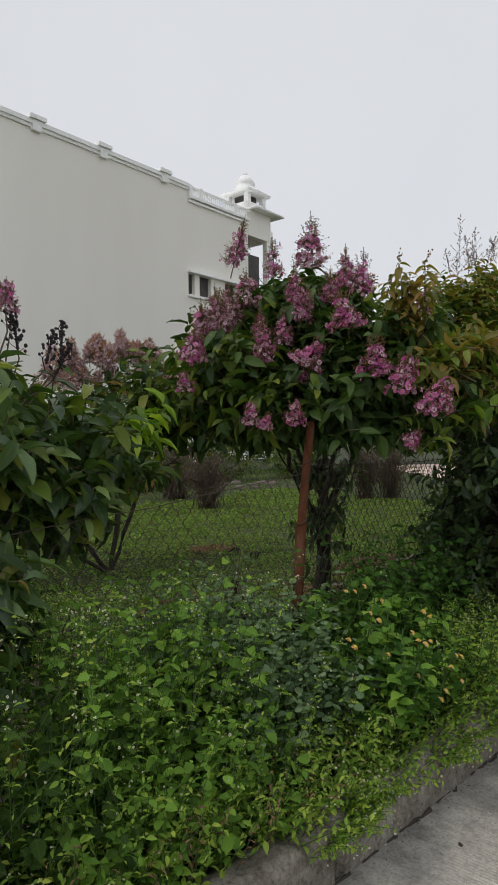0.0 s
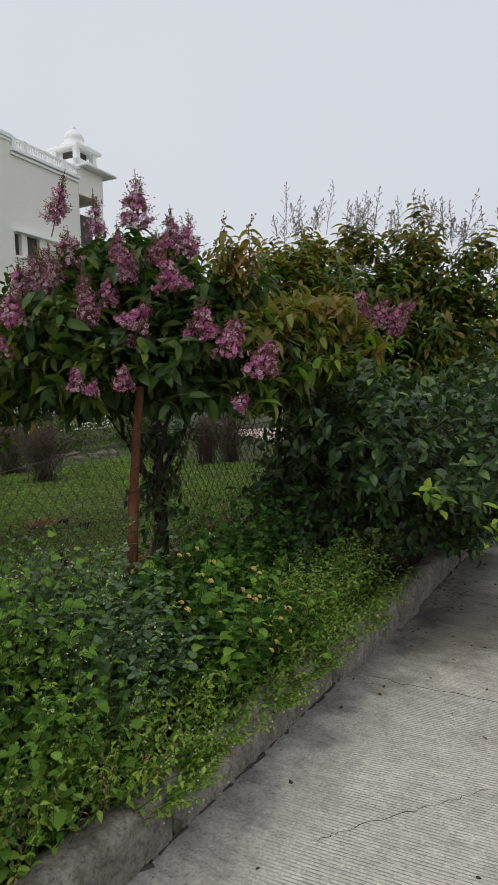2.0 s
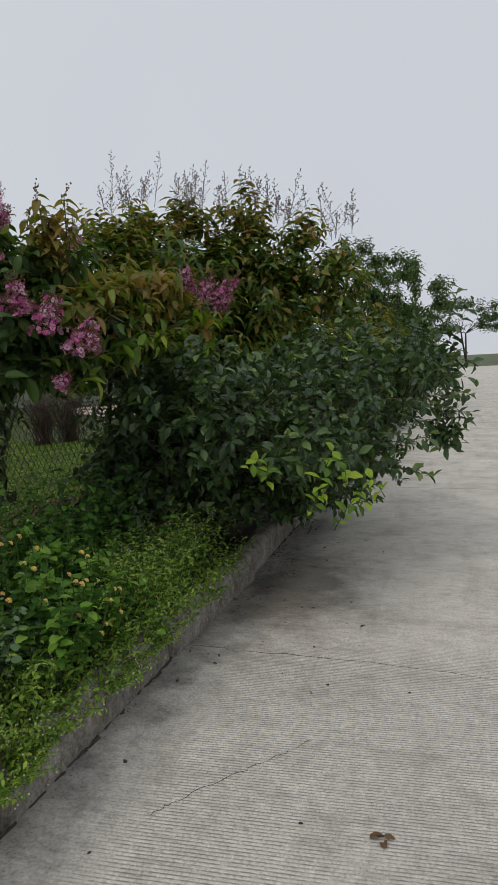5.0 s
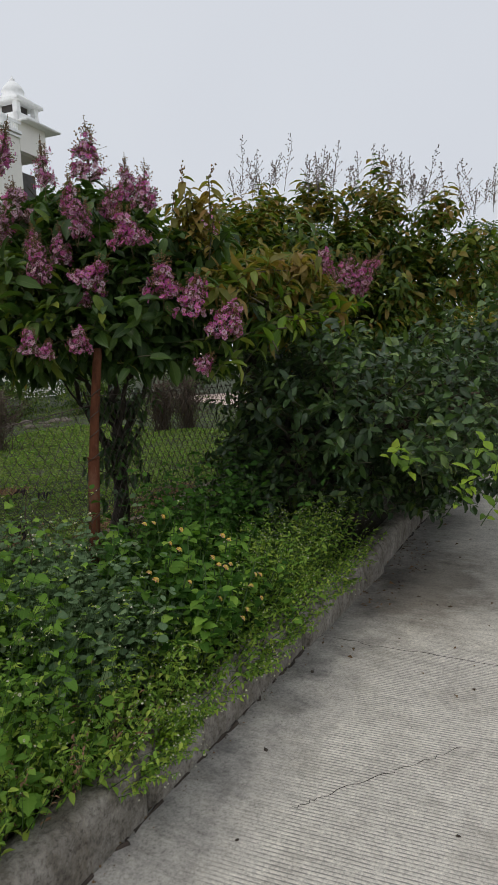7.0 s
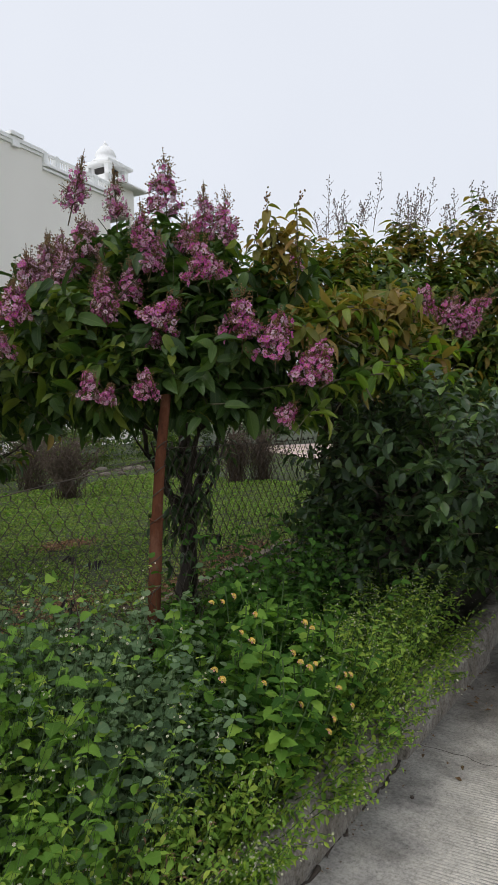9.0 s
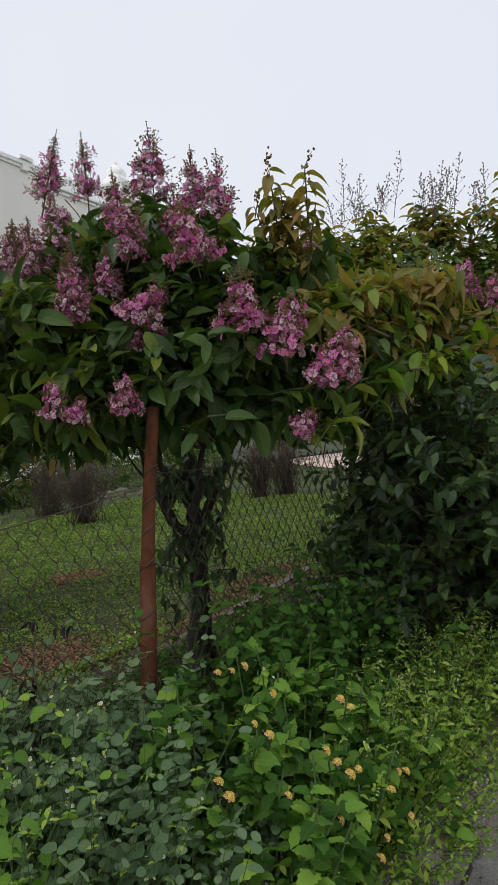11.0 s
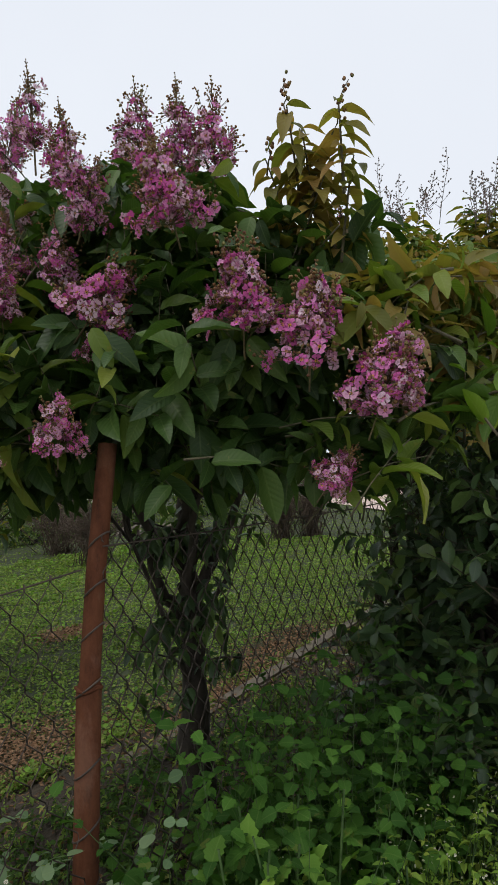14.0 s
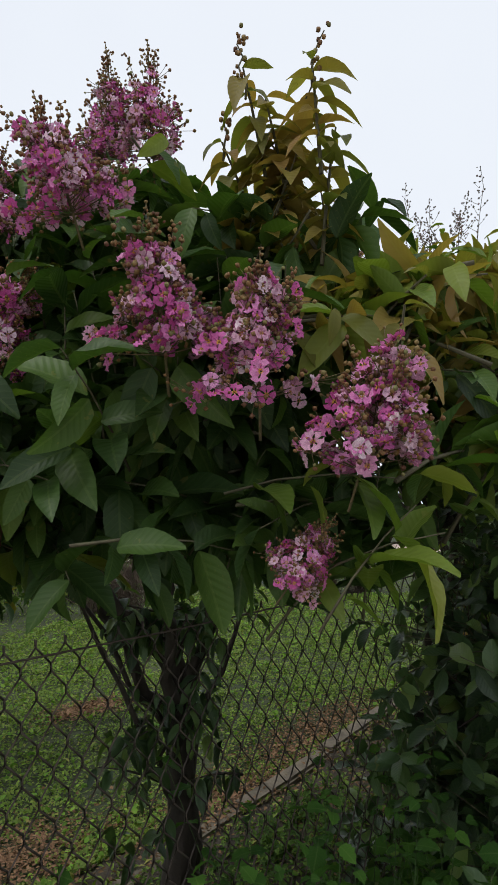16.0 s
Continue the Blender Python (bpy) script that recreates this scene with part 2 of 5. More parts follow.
def rust_material():
    m, nt, b = material("rusty_paint", 0.85)
    b.inputs["Specular IOR Level"].default_value = 0.15
    big, small = noise_of(nt, 26, 8, 0.72, stretch=(1, 1, 0.3)), noise_of(nt, 140, 3)
    col = ramp_of(nt, big, [(0.28, (0.03, 0.013, 0.008)), (0.42, (0.078, 0.028, 0.014)), (0.58, (0.11, 0.041, 0.02)), (0.7, (0.065, 0.03, 0.018)), (0.78, (0.028, 0.014, 0.009))])
    scuff = ramp_of(nt, noise_of(nt, 9, 7, 0.7, stretch=(1, 1, 0.5)), [(0.55, (0, 0, 0)), (0.66, (0.55, 0.55, 0.55))])
    col = mix(nt, col, (0.17, 0.085, 0.055), scuff)
    nt.links.new(mix(nt, col, (1.3, 1.3, 1.3), small, "MULTIPLY"), b.inputs["Base Color"])
    bump(nt, small, b, 0.4, 0.002)
    return m


def road_material():
    """Brushed concrete: fine cross grooves, worn in patches, a smooth dark gutter along the kerb, stains, shade painted
    under the shrub.
    """
    m, nt, b = material("road_concrete", 0.85)
    tc = nt.nodes.new("ShaderNodeTexCoord")
    wob = add(nt, "ShaderNodeTexNoise", Scale=1.3, Detail=2)
    nt.links.new(tc.outputs["Object"], wob.inputs["Vector"])
    sep = nt.nodes.new("ShaderNodeSeparateXYZ")
    nt.links.new(tc.outputs["Object"], sep.inputs["Vector"])

    def mnode(op, a, c=0.0):
        k = nt.nodes.new("ShaderNodeMath")
        k.operation = op
        for i, v in enumerate((a, c)):
            if isinstance(v, bpy.types.NodeSocket):
                nt.links.new(v, k.inputs[i])
            else:
                k.inputs[i].default_value = v
        return k.outputs[0]
    across = mnode("ADD", sep.outputs["X"], mnode("MULTIPLY", sep.outputs["Y"], 0.08))
    line = mnode("SINE", mnode("MULTIPLY", mnode("ADD", across, mnode("MULTIPLY", wob.outputs["Fac"], 0.02)), 410.0))
    patch = noise_of(nt, 1.6, 7, 0.7)
    worn = ramp_of(nt, patch, [(0.33, (0, 0, 0)), (0.47, (1, 1, 1))])
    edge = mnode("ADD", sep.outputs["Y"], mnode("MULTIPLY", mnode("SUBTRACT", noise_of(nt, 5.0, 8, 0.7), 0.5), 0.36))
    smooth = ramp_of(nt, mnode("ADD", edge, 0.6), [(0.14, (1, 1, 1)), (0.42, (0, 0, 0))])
    groove = mix(nt, worn, smooth, 1.0, "MULTIPLY")
    beyond = ramp_of(nt, mnode("MULTIPLY", mnode("ADD", across, mnode("MULTIPLY", patch, 0.6)), 0.25), [(0.5, (1, 1, 1)), (0.56, (0.14, 0.14, 0.14))])
    groove = mix(nt, groove, beyond, 1.0, "MULTIPLY")
    stain = noise_of(nt, 1.4, 9, 0.72)
    grit = noise_of(nt, 85, 8, 0.8)
    fine = noise_of(nt, 210, 2, 0.6)
    col = ramp_of(nt, stain, [(0.3, (0.42, 0.39, 0.34)), (0.5, (0.56, 0.523, 0.462)), (0.7, (0.65, 0.608, 0.54))])
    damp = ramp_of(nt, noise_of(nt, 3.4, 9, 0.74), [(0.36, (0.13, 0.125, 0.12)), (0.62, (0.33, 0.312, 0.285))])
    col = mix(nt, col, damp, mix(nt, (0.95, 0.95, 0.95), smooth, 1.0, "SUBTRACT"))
    smear = ramp_of(nt, noise_of(nt, 4.5, 9, 0.75, stretch=(1, 0.7, 1)), [(0.33, (0.72, 0.71, 0.69)), (0.5, (1.0, 1.0, 1.0))])
    col = mix(nt, col, smear, 1.0, "MULTIPLY")
    col = mix(nt, col, ramp_of(nt, grit, [(0.34, (0.52, 0.51, 0.5)), (0.5, (0.98, 0.98, 0.98)), (0.66, (1.18, 1.17, 1.15))]), 1.0, "MULTIPLY")
    broom = ramp_of(nt, noise_of(nt, 34, 8, 0.78, stretch=(1, 0.16, 1)), [(0.34, (0.6, 0.59, 0.57)), (0.5, (1.0, 1.0, 1.0)), (0.68, (1.16, 1.15, 1.13))])
    col = mix(nt, col, broom, 0.6, "MULTIPLY")
    tyre = ramp_of(nt, noise_of(nt, 3.2, 7, 0.72, stretch=(0.25, 1.6, 1)), [(0.34, (0.66, 0.65, 0.63)), (0.47, (1.0, 1.0, 1.0))])
    col = mix(nt, col, tyre, 0.4, "MULTIPLY")
    # dark ellipse under the shrub: part stain, part the shrub's shade painted in
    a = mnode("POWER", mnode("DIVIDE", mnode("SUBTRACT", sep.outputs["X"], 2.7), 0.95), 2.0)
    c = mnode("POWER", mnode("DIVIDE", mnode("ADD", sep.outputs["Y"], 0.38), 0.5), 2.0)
    shade_stain = mnode("ADD", mnode("SQRT", mnode("ADD", a, c)), mnode("MULTIPLY", mnode("SUBTRACT", noise_of(nt, 4.2, 8, 0.7), 0.5), 1.5))
    col = mix(nt, col, ramp_of(nt, shade_stain, [(0.45, (0.44, 0.42, 0.4)), (1.0, (1.0, 1.0, 1.0))]), 1.0, "MULTIPLY")
    depth = ramp_of(nt, mnode("ADD", mnode("MULTIPLY", line, 0.5), 0.5), [(0.05, (0.9, 0.9, 0.9)), (0.48, (0, 0, 0))])
    broken = ramp_of(nt, noise_of(nt, 26, 6, 0.75), [(0.36, (0.15, 0.15, 0.15)), (0.54, (1, 1, 1))])
    col = mix(nt, col, (0.17, 0.16, 0.147), mix(nt, mix(nt, groove, depth, 1.0, "MULTIPLY"), broken, 1.0, "MULTIPLY"))
    pit = ramp_of(nt, noise_of(nt, 75, 4, 0.7), [(0.66, (1, 1, 1)), (0.71, (0.42, 0.4, 0.38))])
    col = mix(nt, col, pit, 1.0, "MULTIPLY")
    col = mix(nt, col, (1.4, 1.4, 1.4), fine, "MULTIPLY")
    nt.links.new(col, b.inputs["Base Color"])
    h = mix(nt, groove, line, 1.0, "MULTIPLY")
    b1 = bump(nt, h, b, 0.3, 0.002)
    b2 = add(nt, "ShaderNodeBump", Strength=0.35, Distance=0.003)
    nt.links.new(grit, b2.inputs["Height"])
    nt.links.new(b1.outputs["Normal"], b2.inputs["Normal"])
    nt.links.new(b2.outputs["Normal"], b.inputs["Normal"])
    return m


m_rust = rust_material()
m_road = road_material()


def kerb_material():
    """Weathered cast concrete: grime in streaks, pale scuffs, pits, a moss-brown foot."""
    m, nt, b = material("kerb_concrete", 0.93)
    b.inputs["Specular IOR Level"].default_value = 0.2
    col = ramp_of(nt, noise_of(nt, 6, 9, 0.75), [(0.3, (0.1, 0.088, 0.072)), (0.46, (0.225, 0.205, 0.178)), (0.61, (0.33, 0.306, 0.272)), (0.75, (0.41, 0.384, 0.346))])
    streak = ramp_of(nt, noise_of(nt, 11, 6, 0.7, stretch=(1, 1, 0.45)), [(0.34, (0.62, 0.59, 0.54)), (0.54, (1.0, 1.0, 1.0))])
    col = mix(nt, col, streak, 1.0, "MULTIPLY")
    grit = noise_of(nt, 55, 8, 0.8)
    col = mix(nt, col, ramp_of(nt, grit, [(0.35, (0.42, 0.4, 0.37)), (0.5, (1.0, 1.0, 0.98)), (0.66, (1.3, 1.28, 1.22))]), 1.0, "MULTIPLY")
    nt.links.new(col, b.inputs["Base Color"])
    bump(nt, grit, b, 0.9, 0.006)
    return m


m_kerb = kerb_material()
m_crack = plain("crack_dirt", (0.025, 0.02, 0.015), (0.06, 0.045, 0.035), 12, 0.95)


# ---- mesh helpers ----
def mesh_of(name, V, F, mat, uv=None, smooth=True):
    V, F = np.asarray(V, np.float32), np.asarray(F, np.int32)
    me = bpy.data.meshes.new(name)
    me.vertices.add(len(V))
    me.vertices.foreach_set("co", V.ravel())
    me.loops.add(F.size)
    me.loops.foreach_set("vertex_index", F.ravel())
    me.polygons.add(len(F))
    me.polygons.foreach_set("loop_start", np.arange(len(F), dtype=np.int32) * F.shape[1])
    me.polygons.foreach_set("use_smooth", np.full(len(F), smooth, dtype=bool))
    if uv is not None:
        me.uv_layers.new(name="UVMap").data.foreach_set("uv", np.asarray(uv, np.float32)[F.ravel()].ravel())
    me.update(calc_edges=True)
    me.materials.append(mat)
    return me


def thing(name, base, label, category, group="", kind="", mesh=None):
    """A top-level thing that stands at base, in the road's axes."""
    ob = new(name, mesh)
    ob.matrix_basis = M_ROAD @ Matrix.Translation(base)
    ORIGIN[ob.name] = Vector(base)
    return tagged(ob, label, category, group, kind)


def part(name, mesh, parent, label="", kind="", m=None):
    """A mesh, in the road's axes, under a thing or a part. m: the pose, for a mesh about its own origin."""
    ob = new(name, mesh)
    ob.parent = parent
    base = ORIGIN[parent.name]
    ob.matrix_basis = Matrix.Translation(-base) @ m if m is not None else Matrix.Translation(-base)
    ORIGIN[ob.name] = Vector((0, 0, 0))
    return tagged(ob, label, kind=kind)


def from_bm(name, bm, mat, smooth=False):
    me = bpy.data.meshes.new(name)
    bmesh.ops.recalc_face_normals(bm, faces=bm.faces)
    bm.to_mesh(me)
    bm.free()
    me.materials.append(mat)
    me.polygons.foreach_set("use_smooth", np.full(len(me.polygons), smooth, dtype=bool))
    return me


def box(bm, x0, x1, y0, y1, z0, z1, bevel=0.0):
    g = bmesh.ops.create_cube(bm, size=1.0, matrix=Matrix.Translation(((x0 + x1) / 2, (y0 + y1) / 2, (z0 + z1) / 2)) @ Matrix.Diagonal((x1 - x0, y1 - y0, z1 - z0, 1)))
    if bevel:
        edges = {e for v in g["verts"] for e in v.link_edges}
        bmesh.ops.bevel(bm, geom=list(edges), offset=bevel, segments=2, affect="EDGES")


def unit(a):
    return a / np.maximum(np.linalg.norm(a, axis=-1, keepdims=True), 1e-9)


def blade(stations=5, power=1.0, fold=0.25, curl=0.25, tip=0.02, wave=0.0, full=0.75):
    """A leaf along +Y, one long and one wide, folded on its midrib and bent down towards the tip."""
    v = np.linspace(0, 1, stations + 1)
    w = np.sin(np.pi * v ** power) ** full * 0.5
    w = np.where(v > 0.8, w * (1 - 0.45 * (v - 0.8) / 0.2), w)
    w = np.maximum(w, np.where(v < 0.5, 0.03, tip))
    z = -curl * v ** 2
    V, uv = [], []
    for vi, wi, zi in zip(v, w, z):
        k = wave * math.sin(vi * 14)
        V += [(-wi, vi, zi + fold * wi + k), (0, vi, zi), (wi, vi, zi + fold * wi - k)]
        uv += [(0.5 - wi, vi), (0.5, vi), (0.5 + wi, vi)]
    F = [(3 * i + j, 3 * i + j + 1, 3 * i + j + 4, 3 * i + j + 3) for i in range(stations) for j in (0, 1)]
    return np.array(V), np.array(F), np.array(uv)


def serrated(T):
    """The same leaf with a toothed margin."""
    V, F, uv = T
    V = V.copy()
    for i in range(1, len(V) // 3 - 1):
        k = 1.12 if i % 2 else 0.86
        V[3 * i, 0] *= k
        V[3 * i + 2, 0] *= k
    return V, F, uv


def speck():
    """The smallest leaf: one folded lozenge."""
    V = np.array([(0, 0, 0), (0.5, 0.55, 0.06), (0, 1, 0), (-0.5, 0.55, 0.12)])
    return V, np.array([(0, 1, 2, 3)]), np.array([(0.5, 0), (1, 0.5), (0.5, 1), (0, 0.5)])


def scatter(T, M):
    """Copies of the template T at the poses M (N x 4 x 4), as one set of arrays."""
    V, F, uv = T
    P = np.einsum("nij,vj->nvi", M[:, :3, :3], V) + M[:, None, :3, 3]
    G = F[None] + (np.arange(len(M)) * len(V))[:, None, None]
    return P.reshape(-1, 3), G.reshape(-1, F.shape[1]), np.tile(uv, (len(M), 1))


def poses(P, D, up, length, width):
    """Leaf poses from places, ways of growth, face normals, lengths and widths."""
    D = unit(D)
    X = unit(np.cross(D, up))
    Z = np.cross(X, D)
    M = np.zeros((len(P), 4, 4))
    M[:, :3, 0], M[:, :3, 1], M[:, :3, 2], M[:, :3, 3], M[:, 3, 3] = X * width[:, None], D * length[:, None], Z * length[:, None], P, 1
    return M


def tubes(paths, sides=5):
    """Round rods along polylines of (place, radius)."""
    V, F = [], []
    ang = np.arange(sides) * 2 * np.pi / sides
    base = 0
    for pts, rad in paths:
        pts, rad = np.asarray(pts, float), np.asarray(rad, float)
        t = unit(np.gradient(pts, axis=0))
        ref = np.where(np.abs(t[:, 2:3]) > 0.9, [[1.0, 0, 0]], [[0, 0, 1.0]])
        a = unit(np.cross(t, ref))
        c = np.cross(t, a)
        ring = pts[:, None] + rad[:, None, None] * (np.cos(ang)[None, :, None] * a[:, None] + np.sin(ang)[None, :, None] * c[:, None])
        V.append(ring.reshape(-1, 3))
        k = len(pts)
        for i in range(k - 1):
            for j in range(sides):
                F.append((base + i * sides + j, base + i * sides + (j + 1) % sides, base + (i + 1) * sides + (j + 1) % sides, base + (i + 1) * sides + j))
        if sides == 4:
            F += [(base + 3, base + 2, base + 1, base), (base + (k - 1) * 4, base + (k - 1) * 4 + 1, base + (k - 1) * 4 + 2, base + (k - 1) * 4 + 3)]
        base += k * sides
    return np.concatenate(V), np.array(F)


def curve_points(a, b, sag=0.0, steps=5, jitter=0.0):
    """A bent line from a to b, bowed up by sag."""
    t = np.linspace(0, 1, steps + 1)[:, None]
    p = np.asarray(a, float) * (1 - t) + np.asarray(b, float) * t
    p[:, 2] += sag * 4 * (t * (1 - t))[:, 0]
    if jitter:
        p[1:-1] += rng.normal(0, jitter, (steps - 1, 3))
    return p


def shell_points(count, blobs, inner=0.55, low=-1.0):
    """Places in the outer part of a set of ellipsoids (centre, radii), with the outward way at each."""
    vol = np.array([r[0] * r[1] * r[2] for c, r in blobs]) ** 0.8
    pick = rng.choice(len(blobs), count, p=vol / vol.sum())
    d = unit(rng.normal(0, 1, (count, 3)))
    d[:, 2] = np.maximum(d[:, 2], low)
    rad = rng.uniform(inner ** 2, 1, count) ** 0.5
    c = np.array([b[0] for b in blobs])[pick]
    r = np.array([b[1] for b in blobs])[pick]
    lump = 1 + 0.14 * np.sin(d[:, 0] * 7 + pick) * np.cos(d[:, 1] * 6 + 2 * pick) + rng.normal(0, 0.05, count)
    return c + d * r * (rad * lump)[:, None], unit(d / r)


def shoots(tips, out, length, leaves, size, aspect=0.38, droop=0.5, climb=0.5, spread=0.9):
    """Leafy shoots that end at the tips: poses of paired leaves along each, and the twigs."""
    M, twigs = [], []
    for p, o in zip(tips, out):
        way = unit(o * 0.8 + np.array([0, 0, climb]) + rng.normal(0, 0.25, 3))
        way[2] = max(way[2], -0.12)
        way = unit(way)
        L = length * rng.uniform(0.7, 1.3)
        start = p - way * L
        line = curve_points(start, p, 0.06 * L, 3)
        twigs.append((line, np.linspace(0.0045, 0.0018, 4)))
        k = np.arange(leaves)
        f = 0.22 + 0.78 * (k // 2 + 0.5 * (k % 2) * 0.3) / max(1, leaves // 2)
        f = np.minimum(f, 1)
        base = start + (p - start) * f[:, None]
        sideways = unit(np.cross(way, (0, 0, 1)) + 1e-3)
        other = np.cross(sideways, way)
        turn = (k // 2) * 1.25 + rng.uniform(0, 6.28)
        turn = turn + np.where(k % 2, np.pi, 0)
        lat = np.cos(turn)[:, None] * sideways + np.sin(turn)[:, None] * other
        D = way * 0.55 + lat * spread
        D[:, 2] -= droop * rng.uniform(0.5, 1.3, leaves)
        up = np.array([0, 0, 1.0]) + rng.normal(0, 0.3, (leaves, 3)) + o * 0.35
        ln = size * rng.uniform(0.5, 1.14, leaves) * np.where(f > 0.95, 0.75, 1)
        M.append(poses(base, D, up, ln, ln * aspect))
    return np.concatenate(M), twigs


def unsettle(M, degrees):
    """Turns each leaf a little out of its order."""
    T = np.array([pose(0, 0, 0, *rng.normal(0, degrees, 3)).to_3x3() for _ in M])
    M[:, :3, :3] = np.einsum("nij,njk->nik", T, M[:, :3, :3])
    return M


def plant_part(name, T, M, mat, parent, label="", kind="stuff"):
    V, F, uv = scatter(T, M)
    return part(name, mesh_of(name, V, F, mat, uv), parent, label, kind)


def rod_part(name, paths, mat, parent, label="", sides=5, kind=""):
    V, F = tubes(paths, sides)
    return part(name, mesh_of(name, V, F, mat), parent, label, kind)


LEAF = blade(8, 0.9, 0.22, 0.36, tip=0.045, wave=0.02, full=0.52)
ARCHED = blade(8, 0.92, 0.2, 0.62, tip=0.03, wave=0.012, full=0.66)
LEAF_B = blade(7, 1.12, 0.2, 0.2, tip=0.1, wave=0.03, full=0.66)
SMALL = blade(3, 0.85, 0.3, 0.25)
ROUND = blade(6, 0.8, 0.22, 0.26, tip=0.09, wave=0.035, full=0.6)
DISC = blade(5, 0.95, 0.12, 0.1, tip=0.16, full=0.55)
NETTLE = serrated(blade(9, 0.72, 0.2, 0.3, tip=0.03, wave=0.02, full=0.62))
TINY = blade(2, 0.8, 0.3, 0.2)
SPECK = speck()


def single_leaves(parent, T, M, mat, name="leaf"):
    """Up to 300 leaves as parts of their own, on three shared meshes."""
    meshes = []
    for fold, curl in ((1.0, 1.0), (0.6, 1.7), (1.5, 0.4)):
        V = T[0].copy()
        V[:, 2] *= curl
        V[:, 2] += fold * 0.08 * np.abs(V[:, 0])
        meshes.append(mesh_of(name, V, T[1], mat, T[2]))
    for i, m in enumerate(M):
        part(name, meshes[i % 3], parent, m=Matrix(m.tolist()))


# ---- ground, road, kerb ----
def grid_mesh(name, s0, s1, n0, n1, ds, dn, height, mat):
    s, n = np.arange(s0, s1 + ds / 2, ds), np.arange(n0, n1 + dn / 2, dn)
    S, Nn = np.meshgrid(s, n, indexing="ij")
    Z = height(S, Nn)
    V = np.stack([S, Nn, Z], -1).reshape(-1, 3)
    a, b = len(s), len(n)
    i = (np.arange(a - 1)[:, None] * b + np.arange(b - 1)).ravel()
    return mesh_of(name, V, np.stack([i, i + b, i + b + 1, i + 1], -1), mat)


def lumps(S, Nn, size, amount):
    return amount * (np.sin(S / size * 1.7 + 0.6 * np.cos(Nn / size * 2.3)) * np.cos(Nn / size * 1.3 + 1.1) + 0.5 * np.sin(S / size * 4.1 + Nn / size * 3.3))


ground = thing("ground", (0, 0, 0), "flat grassy ground reaching to the horizon", "ground", kind="structure",
               mesh=grid_mesh("ground", -400, 400, -400, 400, 20, 20, lambda s, n: 0 * s - 0.12, m_ground))
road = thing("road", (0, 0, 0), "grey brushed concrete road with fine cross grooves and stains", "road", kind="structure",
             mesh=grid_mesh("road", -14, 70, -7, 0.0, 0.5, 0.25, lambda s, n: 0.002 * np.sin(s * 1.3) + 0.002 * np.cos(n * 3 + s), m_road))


def soil_height(s, n):
    z = 0.13 + lumps(s, n, 0.5, 0.012)
    lawn = 0.1 + lumps(s, n, 2.0, 0.02)
    k = np.clip((n - 2.2) / 0.3, 0, 1)
    return np.where(n > 2.2, z * (1 - k) + lawn * k, z)


verge = thing("verge", (0, 0, 0), "bare brown soil strip beside the concrete kerb", "soil", kind="structure",
              mesh=grid_mesh("verge", -14, 70, 0.145, 2.445, 0.15, 0.1, soil_height, m_soil))
lawn = thing("lawn", (0, 0, 0), "uneven green lawn behind the wire fence", "lawn", kind="structure",
             mesh=grid_mesh("lawn", -30, 70, 2.44, 42.44, 0.5, 0.5, lambda s, n: 0.1 + lumps(s, n, 2.0, 0.02), m_lawn))


def kerb_stone_mesh(length, seed):
    """Cast kerb length with a worn round nose, hollows in its face and chipped ends."""
    prof = [(0.0, -0.05), (0.001, 0.02), (0.003, 0.07), (0.006, 0.11), (0.011, 0.142), (0.02, 0.163), (0.036, 0.176), (0.065, 0.181), (0.105, 0.18), (0.145, 0.174), (0.15, 0.1)]
    xs = np.linspace(0.003, length - 0.003, 44)
    V = []
    for i, x in enumerate(xs):
        nip = 0.022 * math.exp(-(min(x, length - x) / 0.018) ** 2)
        for y, z in prof:
            p = Vector((x, y, z))
            k = noise.noise(p * 4 + Vector((seed, 0, 0))) * 0.011 + noise.noise(p * 13 + Vector((0, seed, 0))) * 0.006
            chip = max(0.0, noise.noise(Vector((x * 6, 0, seed))) - 0.22) * 0.06 * (z > 0.12) * (y < 0.05)
            top = max(0.0, (z - 0.02) / 0.16)
            V.append((x, y + nip + (k + chip) * (0.3 + 0.7 * top) if y < 0.14 else y, z - (chip * 0.8 + nip * 0.4) + k * 0.8 * top))
    m = len(prof)
    F = [(i * m + j, (i + 1) * m + j, (i + 1) * m + j + 1, i * m + j + 1) for i in range(len(xs) - 1) for j in range(m - 1)]
    F += [(j, j + 1, m - 2 - j, m - 1 - j) for j in range(4)] + [(len(V) - m + 4 - j, len(V) - m + 3 - j, len(V) - 4 + j - 1, len(V) - 5 + j) for j in range(4)]
    return mesh_of("kerb_stone", V, F, m_kerb)


kerb = thing("kerb", (0, 0, 0), "worn grey concrete kerb between road and verge", "kerb", kind="structure")
for i, me in enumerate([kerb_stone_mesh(1.3, k * 3.1) for k in range(6)] * 4):
    tip = (9, 1.6, -0.03) if i == 7 else (3, -1.2, -0.03) if i == 6 else (0, 0, 0)
    part("kerb_stone", me, kerb, m=pose(-6.2 + 1.3 * i, rng.normal(0, 0.006) + tip[2], rng.normal(0, 0.005), tip[0], rng.normal(0, 0.25), tip[1] + rng.normal(0, 0.2)))
